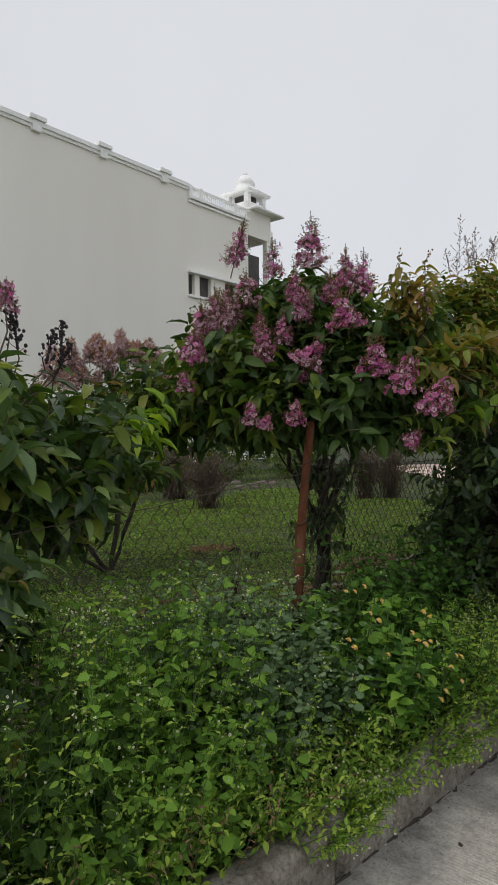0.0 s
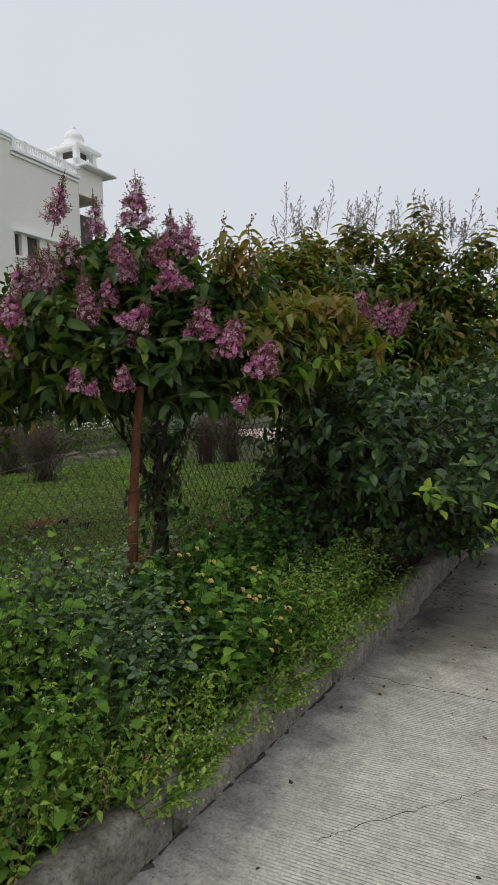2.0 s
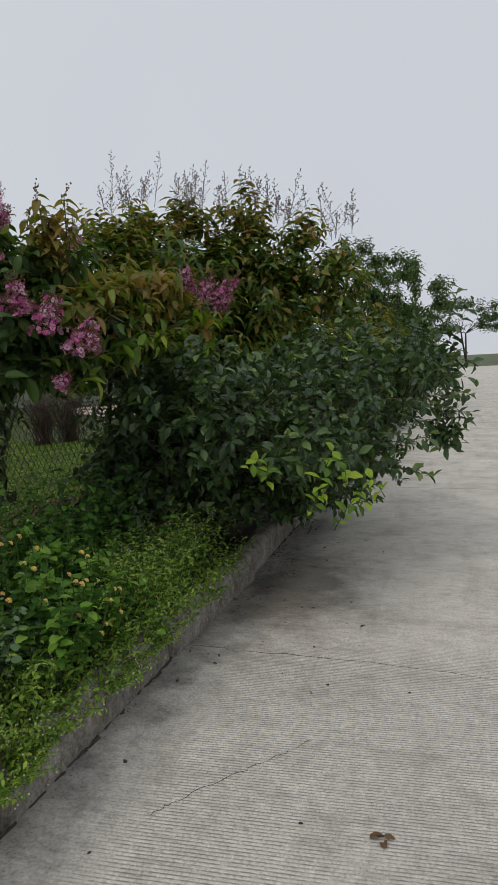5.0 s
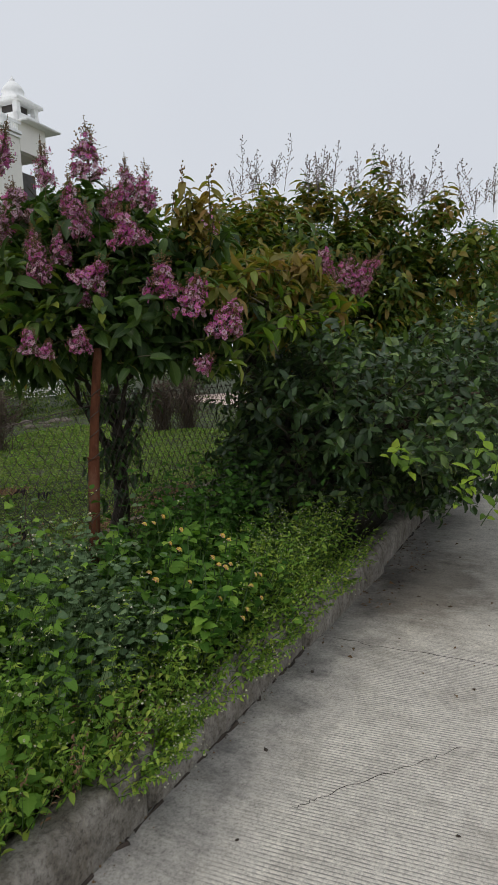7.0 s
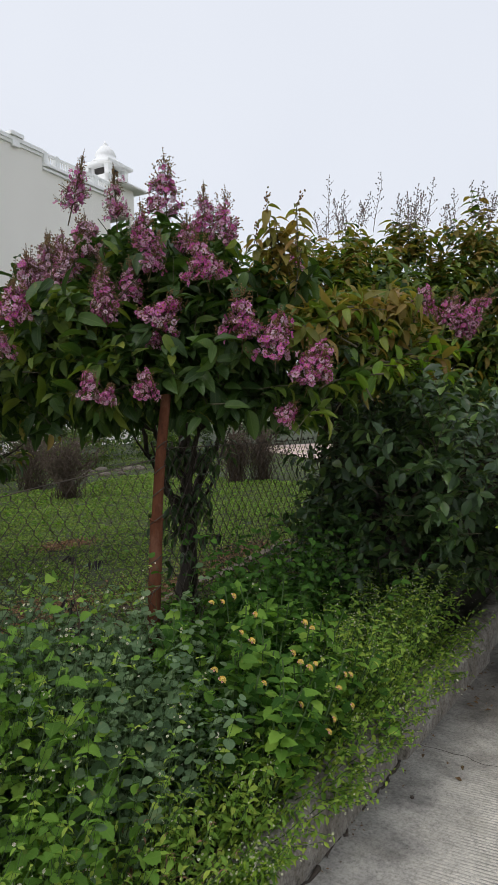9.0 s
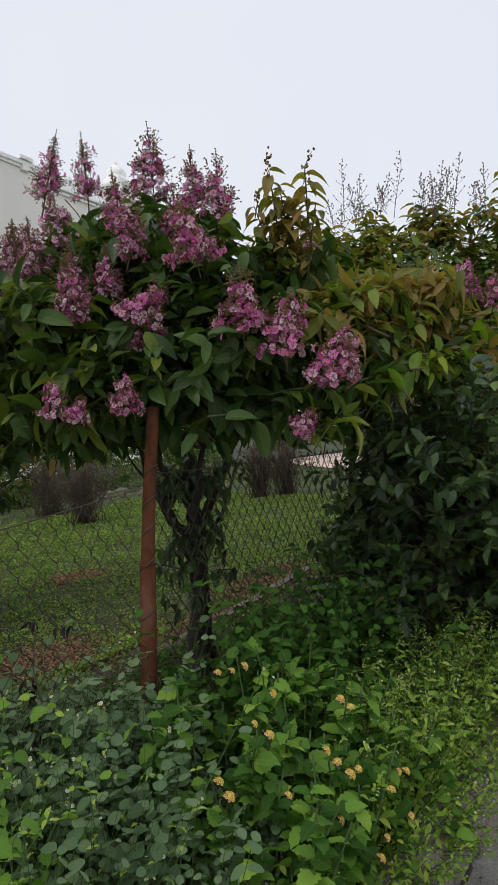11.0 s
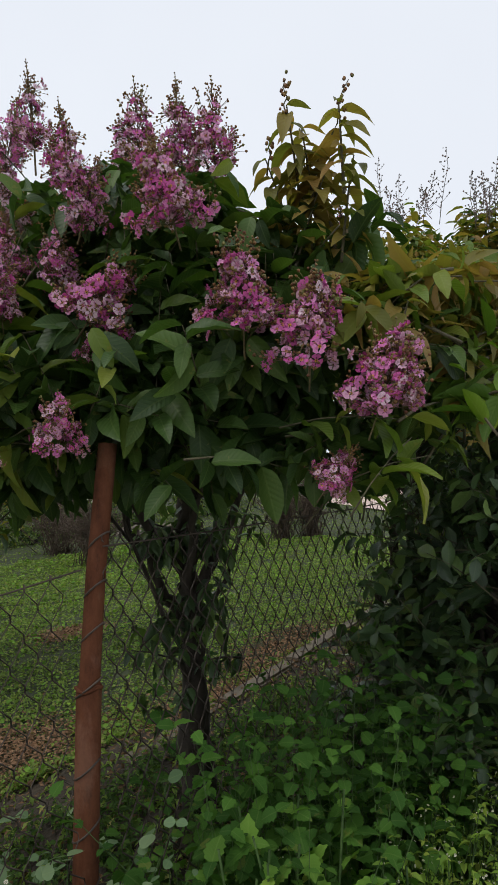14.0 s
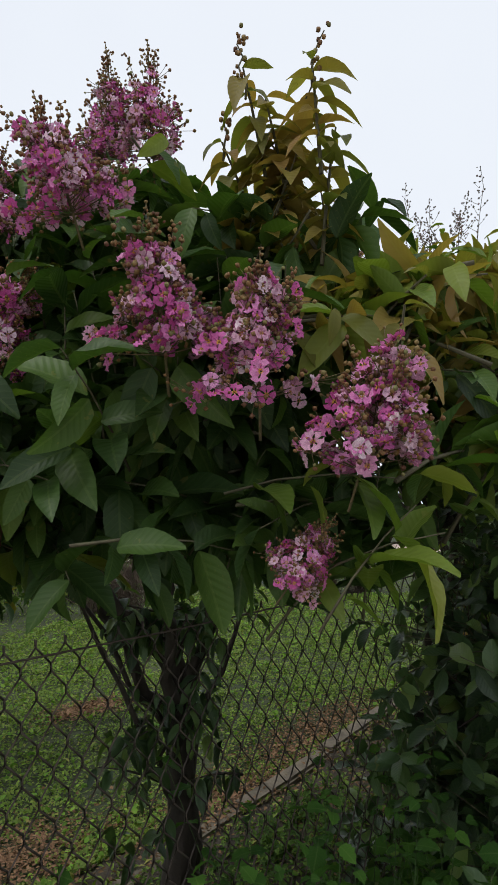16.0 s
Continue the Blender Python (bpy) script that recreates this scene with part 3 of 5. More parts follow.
# broken dirt line along the kerb foot
bits = []
s = -3.0
while s < 9:
    n = rng.integers(4, 9)
    x = s + np.sort(rng.uniform(0, rng.uniform(0.06, 0.3), n))
    bits.append((np.stack([x, -0.01 + rng.normal(0, 0.007, n), 0.002 * np.sin(x * 1.3) + 0.002 * np.cos(x) - 0.001], -1), np.abs(rng.normal(0.0, 0.004, n)) + 0.0045))
    s = x[-1] - 0.03 + abs(rng.normal(0, 0.05))
rod_part("gutter_dirt", bits, m_crack, kerb, "dark broken line of dirt along the kerb foot", 6, "stuff")


def ground_line(name, pts, wide, label):
    """A thin dirt-filled line in the road."""
    p = np.array([(s, n, 0.004) for s, n in pts])
    line = np.concatenate([curve_points(a, b, 0, 8, 0.006)[:-1] for a, b in zip(p, p[1:])] + [p[-1:]])
    line[:, 2] = 0.002 * np.sin(line[:, 0] * 1.3) + 0.002 * np.cos(line[:, 1] * 3 + line[:, 0]) - 0.0004
    rod_part(name, [(line, np.abs(rng.normal(wide, wide * 0.3, len(line))) + 0.0006)], m_crack, road, label, 5)


ground_line("joint", [(1.78, -0.02), (1.755, -0.345), (1.76, -0.94), (1.7, -1.6), (1.5, -3.2), (1.2, -6)], 0.001, "narrow joint across the road")
ground_line("crack", [(0.5, -0.42), (0.57, -0.476), (0.74, -0.61), (0.905, -0.745), (1.05, -0.87)], 0.0008, "thin crack in the concrete")
ground_line("joint", [(6.2, -0.02), (6.0, -3), (5.8, -6.5)], 0.0012, "narrow joint across the road")
for k, (s, n, q) in enumerate(((1.38, -0.138, 0.012), (0.745, -0.206, 0.012), (0.58, -0.927, 0.008), (0.295, -0.325, 0.007), (2.4, -0.5, 0.008), (2.2, -0.9, 0.007), (1.5, -1.2, 0.006), (0.2, -0.6, 0.006), (2.7, -0.2, 0.01), (3.0, -0.3, 0.008))):
    bm = bmesh.new()
    bmesh.ops.create_icosphere(bm, subdivisions=1, radius=1.0)
    for v in bm.verts:
        v.co = Vector((v.co.x * 1.5, v.co.y, v.co.z * 0.6)) * (1 + 0.4 * noise.noise(v.co + Vector((k, 0, 0))))
    ob = thing("pebble", (s, n, q * 0.4), "small dark pebble on the road", "pebble", "pebbles on the road", mesh=from_bm("pebble", bm, m_crack, True))
    ob.matrix_basis = ob.matrix_basis @ pose(0, 0, 0, 0, 0, k * 50) @ Matrix.Scale(q * 0.75, 4)

edging = thing("edging", (0, 0, 0), "low concrete edging between soil strip and lawn", "edging", kind="structure")
for i in range(2, 9):
    bm = bmesh.new()
    box(bm, 0.004, 0.79, -0.05, 0.07, -0.1, 0.145, 0.015)
    part("edging_stone", from_bm("edging_stone", bm, m_stone), edging, m=pose(0.6 + 0.8 * i, 2.13 + 0.11 * (0.8 * i - 2.4) + rng.normal(0, 0.008), rng.normal(0, 0.006) + 0.0, rng.normal(0, 2), rng.normal(0, 0.7), 6.3 + rng.normal(0, 0.8)))

# ---- white building far behind ----
WALL_TURN = math.degrees(math.atan2(0.797, 0.604))
M_WALL = pose(-2.96, 30.1, 0, 0, 0, WALL_TURN)


def wall_box(*boxes, mat=m_plaster, name="wall", bevel=0.0):
    bm = bmesh.new()
    for b in boxes:
        box(bm, *b, bevel)
    return from_bm(name, bm, mat)


building = new("building")
building.matrix_basis = M_WALL
ORIGIN[building.name] = Vector((0, 0, 0))
tagged(building, "tall white plastered building with roof balustrade and corner turret", "building")
# x along the wall from the window corner, y into the building, z up
part("wall", wall_box((-32, 0, 0, 0.4, -0.1, 12.2), (-32, -31.6, 0.4, 12, -0.1, 12.2)), building)
part("corner_wall", wall_box((0, 4.3, 0.02, 0.35, -0.1, 7.6), (0, 4.3, 0.02, 0.35, 8.56, 11.85), (0.42, 0.74, 0.02, 0.35, 7.6, 8.56), (1.5, 2.5, 0.02, 0.35, 7.6, 8.56), (3.3, 4.3, 0.02, 0.35, 7.6, 8.56)), building)
part("roof", wall_box((-31.6, 6, 0.4, 12, 11.7, 11.85), mat=m_trim, name="roof"), building)
part("coping", wall_box((-32, 0.03, -0.14, 0.4, 12.32, 12.475), (-32, 0.01, -0.07, 0.4, 12.2, 12.32), mat=m_trim, name="coping"), building)
for x in (-7.55, -4.6, -1.35, -10.5, -13.5):
    part("pilaster", wall_box((x - 0.3, x + 0.05, -0.16, -0.01, 12.1, 12.47), (x - 0.45, x + 0.2, -0.24, 0.45, 12.48, 12.62), mat=m_trim, name="pilaster"), building)
part("cornice", wall_box((0.03, 4.3, -0.16, 0.3, 11.85, 11.97), (0.03, 4.3, -0.08, 0.02, 11.7, 11.8), mat=m_trim, name="cornice"), building)
part("handrail", wall_box((0.03, 4.4, -0.05, 0.15, 12.33, 12.43), mat=m_trim, name="handrail"), building)
for x in (0.08, 0.75, 3.2):
    part("baluster_post", wall_box((x, x + 0.2, -0.07, 0.17, 11.97, 12.47), mat=m_trim, name="baluster_post"), building)
bm = bmesh.new()
bmesh.ops.create_cone(bm, segments=8, radius1=0.042, radius2=0.034, depth=0.36, cap_ends=True)
me = from_bm("baluster", bm, m_trim)
for i in range(29):
    if i not in (3, 4, 20, 21):
        part("baluster", me, building, m=pose(0.33 + 0.145 * i, 0.05, 12.15))
part("window_band", wall_box((-0.05, 4.3, -0.2, 0.02, 8.56, 8.66), (-0.05, 4.3, -0.12, 0.02, 7.5, 7.6), mat=m_trim, name="window_band"), building)
for x0, x1 in ((0.02, 0.42), (0.74, 1.5), (2.5, 3.3)):
    part("window", wall_box((x0, x1, 0.2, 0.3, 7.6, 8.56), mat=m_shade, name="window"), building, "dark unlit window")
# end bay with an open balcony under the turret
# back and side wall coloured near black to stand for the balcony's shade
part("balcony_back", wall_box((4.3, 8.0, 2.2, 2.4, 7.0, 11.2), (4.3, 4.5, 0.35, 2.2, 7.0, 11.2), mat=m_shade, name="balcony_back"), building, "back wall of the open balcony, its shade painted dark")
part("balcony_lintel", wall_box((4.3, 6.15, 0.0, 0.35, 11.2, 12.5), (5.8, 6.15, 0.35, 3.5, 11.2, 12.5)), building)
part("balcony_column", wall_box((5.85, 6.1, 0.02, 0.3, 6.8, 11.2)), building)
part("balcony_column", wall_box((5.0, 5.2, 1.2, 1.4, 6.8, 11.2)), building)
part("balcony_floor", wall_box((4.3, 6.15, 0.0, 2.2, 6.6, 6.8)), building)
part("lower_wall", wall_box((4.3, 6.1, 0.0, 0.35, -0.1, 6.6), (5.8, 6.1, 0.35, 12, -0.1, 6.6)), building)
part("eave", wall_box((4.4, 6.8, -0.45, 3.0, 12.5, 12.6), mat=m_trim, name="eave", bevel=0.03), building)
# turret
bm = bmesh.new()
for x in (4.85, 6.1):
    for y in (0.45, 1.7):
        box(bm, x, x + 0.25, y, y + 0.25, 12.6, 13.62)
box(bm, 4.65, 6.55, 0.25, 2.15, 13.62, 13.78, 0.03)
box(bm, 4.85, 6.35, 0.45, 1.95, 12.6, 13.15)
part("turret", from_bm("turret", bm, m_trim), building, "white square turret with open sides")
# added dark block: paints the shade between the turret posts
part("turret_shade_core", wall_box((5.2, 6.0, 0.8, 1.6, 13.15, 13.62), mat=m_shade, name="turret_shade_core"), building)
prof = [(0.95, 13.78), (0.78, 13.86), (0.72, 13.95), (0.5, 14.1), (0.48, 14.26), (0.52, 14.31), (0.42, 14.52), (0.24, 14.72), (0.1, 14.8), (0.13, 14.87), (0.05, 14.95), (0.01, 15.05)]
bm = bmesh.new()
rings = []
for rad, z in prof:
    rings.append([bm.verts.new((5.6 + rad * math.cos(a * math.pi / 10), 1.2 + rad * math.sin(a * math.pi / 10), z)) for a in range(20)])
for a, b in zip(rings, rings[1:]):
    for i in range(20):
        bm.faces.new((a[i], a[(i + 1) % 20], b[(i + 1) % 20], b[i]))
part("dome", from_bm("dome", bm, m_trim, True), building, "white bell-shaped dome with finial")

# ---- wire fence ----
fence = thing("chain_link_fence", (1.0, 0.8, 0.13), "rusty chain-link fence on a red-brown painted pipe post", "fence")
POST = [((1.0, 0.82, 0.0), 0.0265), ((1.03, 0.82, 0.3), 0.0265), ((1.098, 0.82, 1.02), 0.0265), ((1.1, 0.82, 1.03), 0.0222), ((1.134, 0.822, 1.25), 0.0215), ((1.19, 0.825, 1.53), 0.021), ((1.19, 0.825, 1.532), 0.004)]
rod_part("post", [([p for p, r in POST], [r for p, r in POST])], m_rust, fence, "red-brown rusty pipe post with a sleeve", 16)
ring = np.arange(13) * 2 * np.pi / 12
for z in (0.5, 0.62, 0.74, 0.86, 1.02, 1.13, 1.22, 1.32):
    s = np.interp(z, [p[2] for p, r in POST], [p[0] for p, r in POST])
    rad = 0.0285 if z < 1.03 else 0.0245
    rod_part("tie_wire", [(np.stack([s + rad * np.cos(ring), 0.82 + rad * np.sin(ring), z + 0.02 * np.cos(ring + z)], -1), np.full(13, 0.0024))], m_wire, fence, "thin wire tie round the post")

rod_part("sleeve_rim", [(np.stack([1.098 + 0.0262 * np.cos(ring), 0.82 + 0.0262 * np.sin(ring), 1.02 + 0.004 * np.sin(3 * ring)], -1), np.full(13, 0.0045))], m_rust, fence, "chipped rim of the sleeve", 6)


def link_mesh(s0, s1, top, cell, sag, skew, wobble, thick=0.0019):
    """Zigzag wires that hook into their neighbours."""
    paths = []
    for k in range(int((s1 - s0) / cell)):
        m = int((top - 0.15) / (cell * 1.48))
        j = np.repeat(np.arange(m + 1), 2)
        hook = np.tile([0.24, -0.24], m + 1) * cell
        side = np.where((j + k) % 2, 0.5, -0.5)
        s = s0 + cell * (k + 0.5) + side * cell * 1.03
        z = top - j * cell * 1.48 + hook
        f = (s - s0) / (s1 - s0)
        drop = sag * np.sin(np.pi * f) + skew * (1 - f)
        z = z - drop * (0.3 + 0.7 * (z / top))
        n = 0.8 + wobble * np.sin(s * 3 + z * 2.5) + side * 0.005
        paths.append((np.stack([s + wobble * np.sin(z * 4 + 1), n, z], -1), np.full(len(j), thick)))
    return tubes(paths, 4)


V, F = link_mesh(1.14, 4.6, 1.33, 0.0275, 0.04, 0.0, 0.012)
part("mesh_panel", mesh_of("mesh_panel", V, F, m_wire), fence, "dark rusty diamond wire mesh")
V, F = link_mesh(-2.4, 1.06, 1.27, 0.031, 0.07, 0.14, 0.03, 0.0014)
part("mesh_panel", mesh_of("mesh_panel", V, F, m_wire), fence, "sagging stretched diamond wire mesh")
rod_part("line_wire", [(curve_points((-3.2, 0.8, 1.1), (1.08, 0.8, 1.27), -0.07, 14, 0.004), np.full(15, 0.002)), (curve_points((1.14, 0.8, 1.31), (6.2, 0.8, 1.33), -0.04, 14, 0.004), np.full(15, 0.002))], m_wire, fence, "thin sagging top wire")

# ---- crape myrtles ----
def blossom():
    """One crinkled flower: six ruffled petals round a shared heart."""
    V, F, uv = [], [], []
    g = np.random.default_rng(5)
    for k in range(12):
        a = (k - 1) * math.pi / 6
        V.append((0.1 * math.cos(a), 0.1 * math.sin(a), 0.03))
        uv.append((0.5, 0.0))
    for k in range(6):
        a = k * math.pi / 3 + g.uniform(-0.1, 0.1)
        ca, sa = math.cos(a), math.sin(a)
        b = len(V)
        for row, (rad, w, z) in enumerate(((0.4, 0.12, 0.14), (0.74, 0.38, 0.2), (1.0, 0.34, 0.1 + 0.16 * (k % 2)))):
            for side in (-1, 0, 1):
                rr = rad * (1.0 if side == 0 else 0.92) + g.uniform(-0.04, 0.04) * (row > 0)
                zz = z + 0.13 * (-1) ** (k + row + side) + g.uniform(-0.07, 0.07)
                V.append((ca * rr - sa * w * side, sa * rr + ca * w * side, zz))
                uv.append((0.5, rad))
        foot = [2 * k, 2 * k + 1, (2 * k + 2) % 12]
        F += [(foot[c], foot[c + 1], b + c + 1, b + c) for c in (0, 1)]
        F += [(b + 3 * i + c, b + 3 * i + c + 1, b + 3 * i + c + 4, b + 3 * i + c + 3) for i in range(2) for c in (0, 1)]
    return np.array(V), np.array(F), np.array(uv)


def knob():
    """A round bud with a pointed foot."""
    V = np.array([(0, 0, -1), (0.9, 0, -0.2), (0, 0.9, -0.2), (-0.9, 0, -0.2), (0, -0.9, -0.2), (0.7, 0, 0.5), (0, 0.7, 0.5), (-0.7, 0, 0.5), (0, -0.7, 0.5), (0, 0, 1.0)])
    uv = np.zeros((10, 2))
    F = np.array([(1, 2, 6), (1, 6, 5), (2, 3, 7), (2, 7, 6), (3, 4, 8), (3, 8, 7), (4, 1, 5), (4, 5, 8), (0, 2, 1), (0, 3, 2), (0, 4, 3), (0, 1, 4), (5, 6, 9), (6, 7, 9), (7, 8, 9), (8, 5, 9)])
    return V, F, uv


BLOSSOM, KNOB = blossom(), knob()


def panicle_meshes(kind, seed):
    """Stalk, blossoms and buds of one flower head, standing on its foot, 1 tall."""
    g = np.random.default_rng(seed)
    stalks = [(np.array([(0, 0, -0.32), (0.02, 0, 0.4), (0, 0, 1.1)]), np.array([0.013, 0.01, 0.005]))]
    bl, fa, bu = [], [], []
    bud_from = {"full": 0.66, "spike": 0.62, "round": 0.8, "old": 0.74, "pale": 0.8}[kind]
    wide = {"full": 0.3, "spike": 0.2, "round": 0.47, "old": 0.36, "pale": 0.42}[kind]
    tall = {"full": 0.25, "spike": 0.3, "round": 0.185, "old": 0.22, "pale": 0.2}[kind]
    petal, berry = 0.0146 / tall, 0.004 / tall
    for k in range(66 if kind != "round" else 70):
        h = g.uniform(0.04, 1.0) ** 1.15
        a = k * 2.4 + g.uniform(-0.4, 0.4)
        r = wide * (1.08 - h) * g.uniform(0.3, 1.08) + 0.015
        p = np.array([math.cos(a) * r, math.sin(a) * r, h + g.uniform(-0.05, 0.05)])
        stalks.append((np.array([(0, 0, max(0.0, h - 0.14)), p]), np.array([0.0045, 0.003])))
        nrm = unit(np.array([math.cos(a), math.sin(a), 0.3 + g.uniform(-0.4, 0.5)]))
        if h < bud_from + g.uniform(-0.16, 0.14):
            old = g.uniform() < {"old": 0.9, "pale": 1.0}.get(kind, 0.5)
            for _ in range(2 + int(g.uniform() < 0.4)):
                q = p + g.normal(0, 0.05, 3)
                (fa if old else bl).append((q, nrm + g.normal(0, 0.45, 3), petal * g.uniform(0.72, 1.12)))
            for _ in range(8):
                q = p + g.normal(0, 0.06, 3) + nrm * 0.05
                stalks.append((np.array([p - nrm * 0.03, q]), np.array([0.003, 0.0025])))
                bu.append((q, nrm, berry * g.uniform(0.7, 1.25)))
        else:
            for _ in range(4):
                bu.append((p + g.normal(0, 0.022, 3), nrm, berry * g.uniform(0.6, 1.1)))
    # budding sprays that stand out above the open flowers
    for k in range({"full": 3, "spike": 2, "round": 5, "old": 4, "pale": 3}[kind]):
        a = k * 2.1 + g.uniform(-0.5, 0.5)
        top = np.array([math.cos(a) * wide * g.uniform(0.3, 0.8), math.sin(a) * wide * g.uniform(0.3, 0.8), g.uniform(0.75, 1.0)])
        stem = curve_points((0, 0, 0.3), top, 0.02, 5)
        stalks.append((stem, np.linspace(0.006, 0.003, 6)))
        for f in np.linspace(0.45, 1.0, 8):
            c = stem[0] + (top - stem[0]) * f
            for _ in range(3):
                q = c + g.normal(0, 0.032 * (1.3 - f) + 0.008, 3)
                stalks.append((np.array([c, q]), np.array([0.0035, 0.003])))
                bu.append((q, np.array([0.0, 0, 1]), berry * g.uniform(0.7, 1.2)))
    for h in np.linspace(0.62, 1.12, 12):
        for _ in range(2):
            q = np.array([g.normal(0, 0.05 * (1.25 - h)), g.normal(0, 0.05 * (1.25 - h)), h])
            stalks.append((np.array([(0, 0, h - 0.02), q]), np.array([0.004, 0.003])))
            bu.append((q, np.array([g.normal(), g.normal(), 0.4]), berry * (1.25 - 0.5 * h)))

    def pack(T, items, mat, name):
        P = np.array([i[0] for i in items])
        Z = unit(np.array([i[1] for i in items]))
        X = unit(np.cross(Z, g.normal(0, 1, (len(P), 3))))
        sc = np.array([i[2] for i in items])[:, None]
        M = np.zeros((len(P), 4, 4))
        M[:, :3, 0], M[:, :3, 1], M[:, :3, 2], M[:, :3, 3], M[:, 3, 3] = X * sc, np.cross(Z, X) * sc, Z * sc, P, 1
        V, F, uv = scatter(T, M)
        return mesh_of(name, V, F, mat, uv)
    V, F = tubes(stalks, 4)
    return mesh_of("stalk", V, F, m_stalk), pack(BLOSSOM, bl or fa[:1], m_petal, "blossom"), pack(BLOSSOM, fa, m_pinkwhite if kind == "pale" else m_faded, "faded_blossom"), pack(KNOB, bu, m_faded if kind == "pale" else m_bud, "bud")


PANICLES = {k: [panicle_meshes(k, s + n) for s in (11, 23, 37)] for n, k in enumerate(("full", "spike", "round", "old", "pale"))}


def panicle(tree, foot, kind, height, lean, seed):
    g = np.random.default_rng(seed)
    stalk, bl, fa, bu = PANICLES[kind][seed % 3]
    way = Vector(unit(np.array(lean) + g.normal(0, 0.08, 3)))
    m = Matrix.Translation(foot) @ way.to_track_quat("Z", "Y").to_matrix().to_4x4() @ pose(0, 0, 0, 0, 0, g.uniform(0, 360)) @ Matrix.Scale(height, 4)
    head = part("flower_panicle", stalk, tree, "pink crinkled blossom panicle", m=m)
    for name, me in (("blossom", bl), ("faded_blossom", fa), ("bud", bu)):
        ob = tagged(new(name, me), kind="stuff")
        ob.parent = head
    return head


def limb_set(base, forks, tips, r0, r1):
    """A trunk, its forks and limbs that reach for the tips."""
    paths = []
    for f, rad in forks:
        paths.append((curve_points(base, f, 0.02, 5, 0.012), np.linspace(r0, rad, 6)))
    ends = np.array([f for f, _ in forks])
    for t in tips:
        d = np.linalg.norm(ends - t, axis=1)
        f = ends[np.argmin(d)]
        paths.append((curve_points(f, f + 0.66 * (np.asarray(t) - f), rng.uniform(0.0, 0.1), 5, 0.02), np.linspace(r1, 0.0015, 6)))
    return paths


def limbs(paths, parent, name="limb", sides=6, mat=m_bark):
    """Each branch a part of its own."""
    for p in paths:
        rod_part(name, [p], mat, parent, "", sides)


def near_first(M, count):
    """Splits poses: those nearest the road, spread through the crown's front, and the rest."""
    order = np.argsort(M[:, 1, 3] + rng.uniform(0, 0.1, len(M)))
    return M[order[:count]], M[order[count:]]


def dots(P, size, T=None):
    M = np.zeros((len(P), 4, 4))
    sc = size * rng.uniform(0.7, 1.3, len(P))
    M[:, 0, 0] = M[:, 1, 1] = M[:, 2, 2] = sc
    M[:, :3, 3], M[:, 3, 3] = P, 1
    return M


# flower heads of the main tree: the middle of each, its kind and height, the way that it leans
HEADS = [((0.227, 5.197, 2.69), "spike", 0.34, (0, 0)), ((0.476, 4.52, 2.42), "spike", 0.25, (0, 0)), ((0.587, 4.346, 2.215), "full", 0.24, (-0.1, 0)), ((0.635, 4.341, 2.135), "full", 0.21, (0.25, 0)),
         ((0.73, 5.087, 2.65), "full", 0.36, (0, 0)), ((0.866, 4.455, 2.33), "full", 0.24, (0, 0)), ((0.951, 4.378, 2.285), "full", 0.25, (0.08, 0)), ((0.82, 4.16, 2.06), "round", 0.21, (-0.2, 0)),
         ((0.335, 4.76, 2.3), "old", 0.24, (0, 0)), ((0.536, 4.483, 2.03), "full", 0.22, (0, 0)), ((0.655, 4.283, 1.875), "round", 0.21, (0.5, 0)), ((0.623, 4.325, 1.759), "round", 0.09, (0, 0)),
         ((0.571, 4.143, 1.56), "round", 0.135, (0.1, 0)), ((0.428, 4.109, 1.525), "round", 0.1, (0.4, 0)), ((0.355, 4.1, 1.56), "round", 0.13, (-0.1, 0)), ((0.415, 4.25, 1.935), "full", 0.21, (-0.1, 0)),
         ((0.419, 4.333, 1.885), "round", 0.13, (0, 0)), ((0.408, 4.48, 2.05), "full", 0.2, (0, 0)), ((0.229, 4.734, 2.2), "old", 0.25, (0, 0)), ((0.15, 4.708, 2.14), "old", 0.28, (0.1, 0)),
         ((0.07, 4.65, 2.1), "old", 0.24, (-0.1, 0)), ((0.215, 4.6, 2.1), "old", 0.2, (0.1, 0)), ((0.053, 4.315, 1.915), "round", 0.2, (0, 0)), ((0.0, 4.3, 1.74), "round", 0.12, (0, 0)),
         ((1.48, 5.238, 2.32), "full", 0.24, (0, 0)), ((0.969, 4.105, 1.82), "round", 0.225, (0.05, -0.2)), ((1.106, 4.075, 1.735), "round", 0.215, (0.1, -0.2)), ((1.245, 4.05, 1.62), "round", 0.215, (0.3, -0.2)),
         ((1.146, 4.11, 1.433), "round", 0.125, (0.9, -0.1)), ((0.12, 4.9, 2.25), "spike", 0.24, (0, 0)), ((0.79, 4.6, 2.27), "full", 0.22, (0, 0))]


def clear_of_heads(M):
    """Leaves crowd behind the flower heads, not before them: drops those that would grow over one on the open side."""
    mid = M[:, :3, 3] + 0.5 * M[:, :3, 1]
    keep = np.ones(len(M), bool)
    ahead = np.array(M_BACK.to_3x3() @ Vector((0, -1, -0.05)).normalized())
    for p, kind, h, lean in HEADS:
        off = mid - np.array(local(*p))
        far = off @ ahead
        wide = np.linalg.norm(off - far[:, None] * ahead, axis=1)
        keep &= ~((far > -0.03) & (far < 0.5) & (wide < 0.42 * h + 0.01 * (h > 0.15)))
    return M[keep]


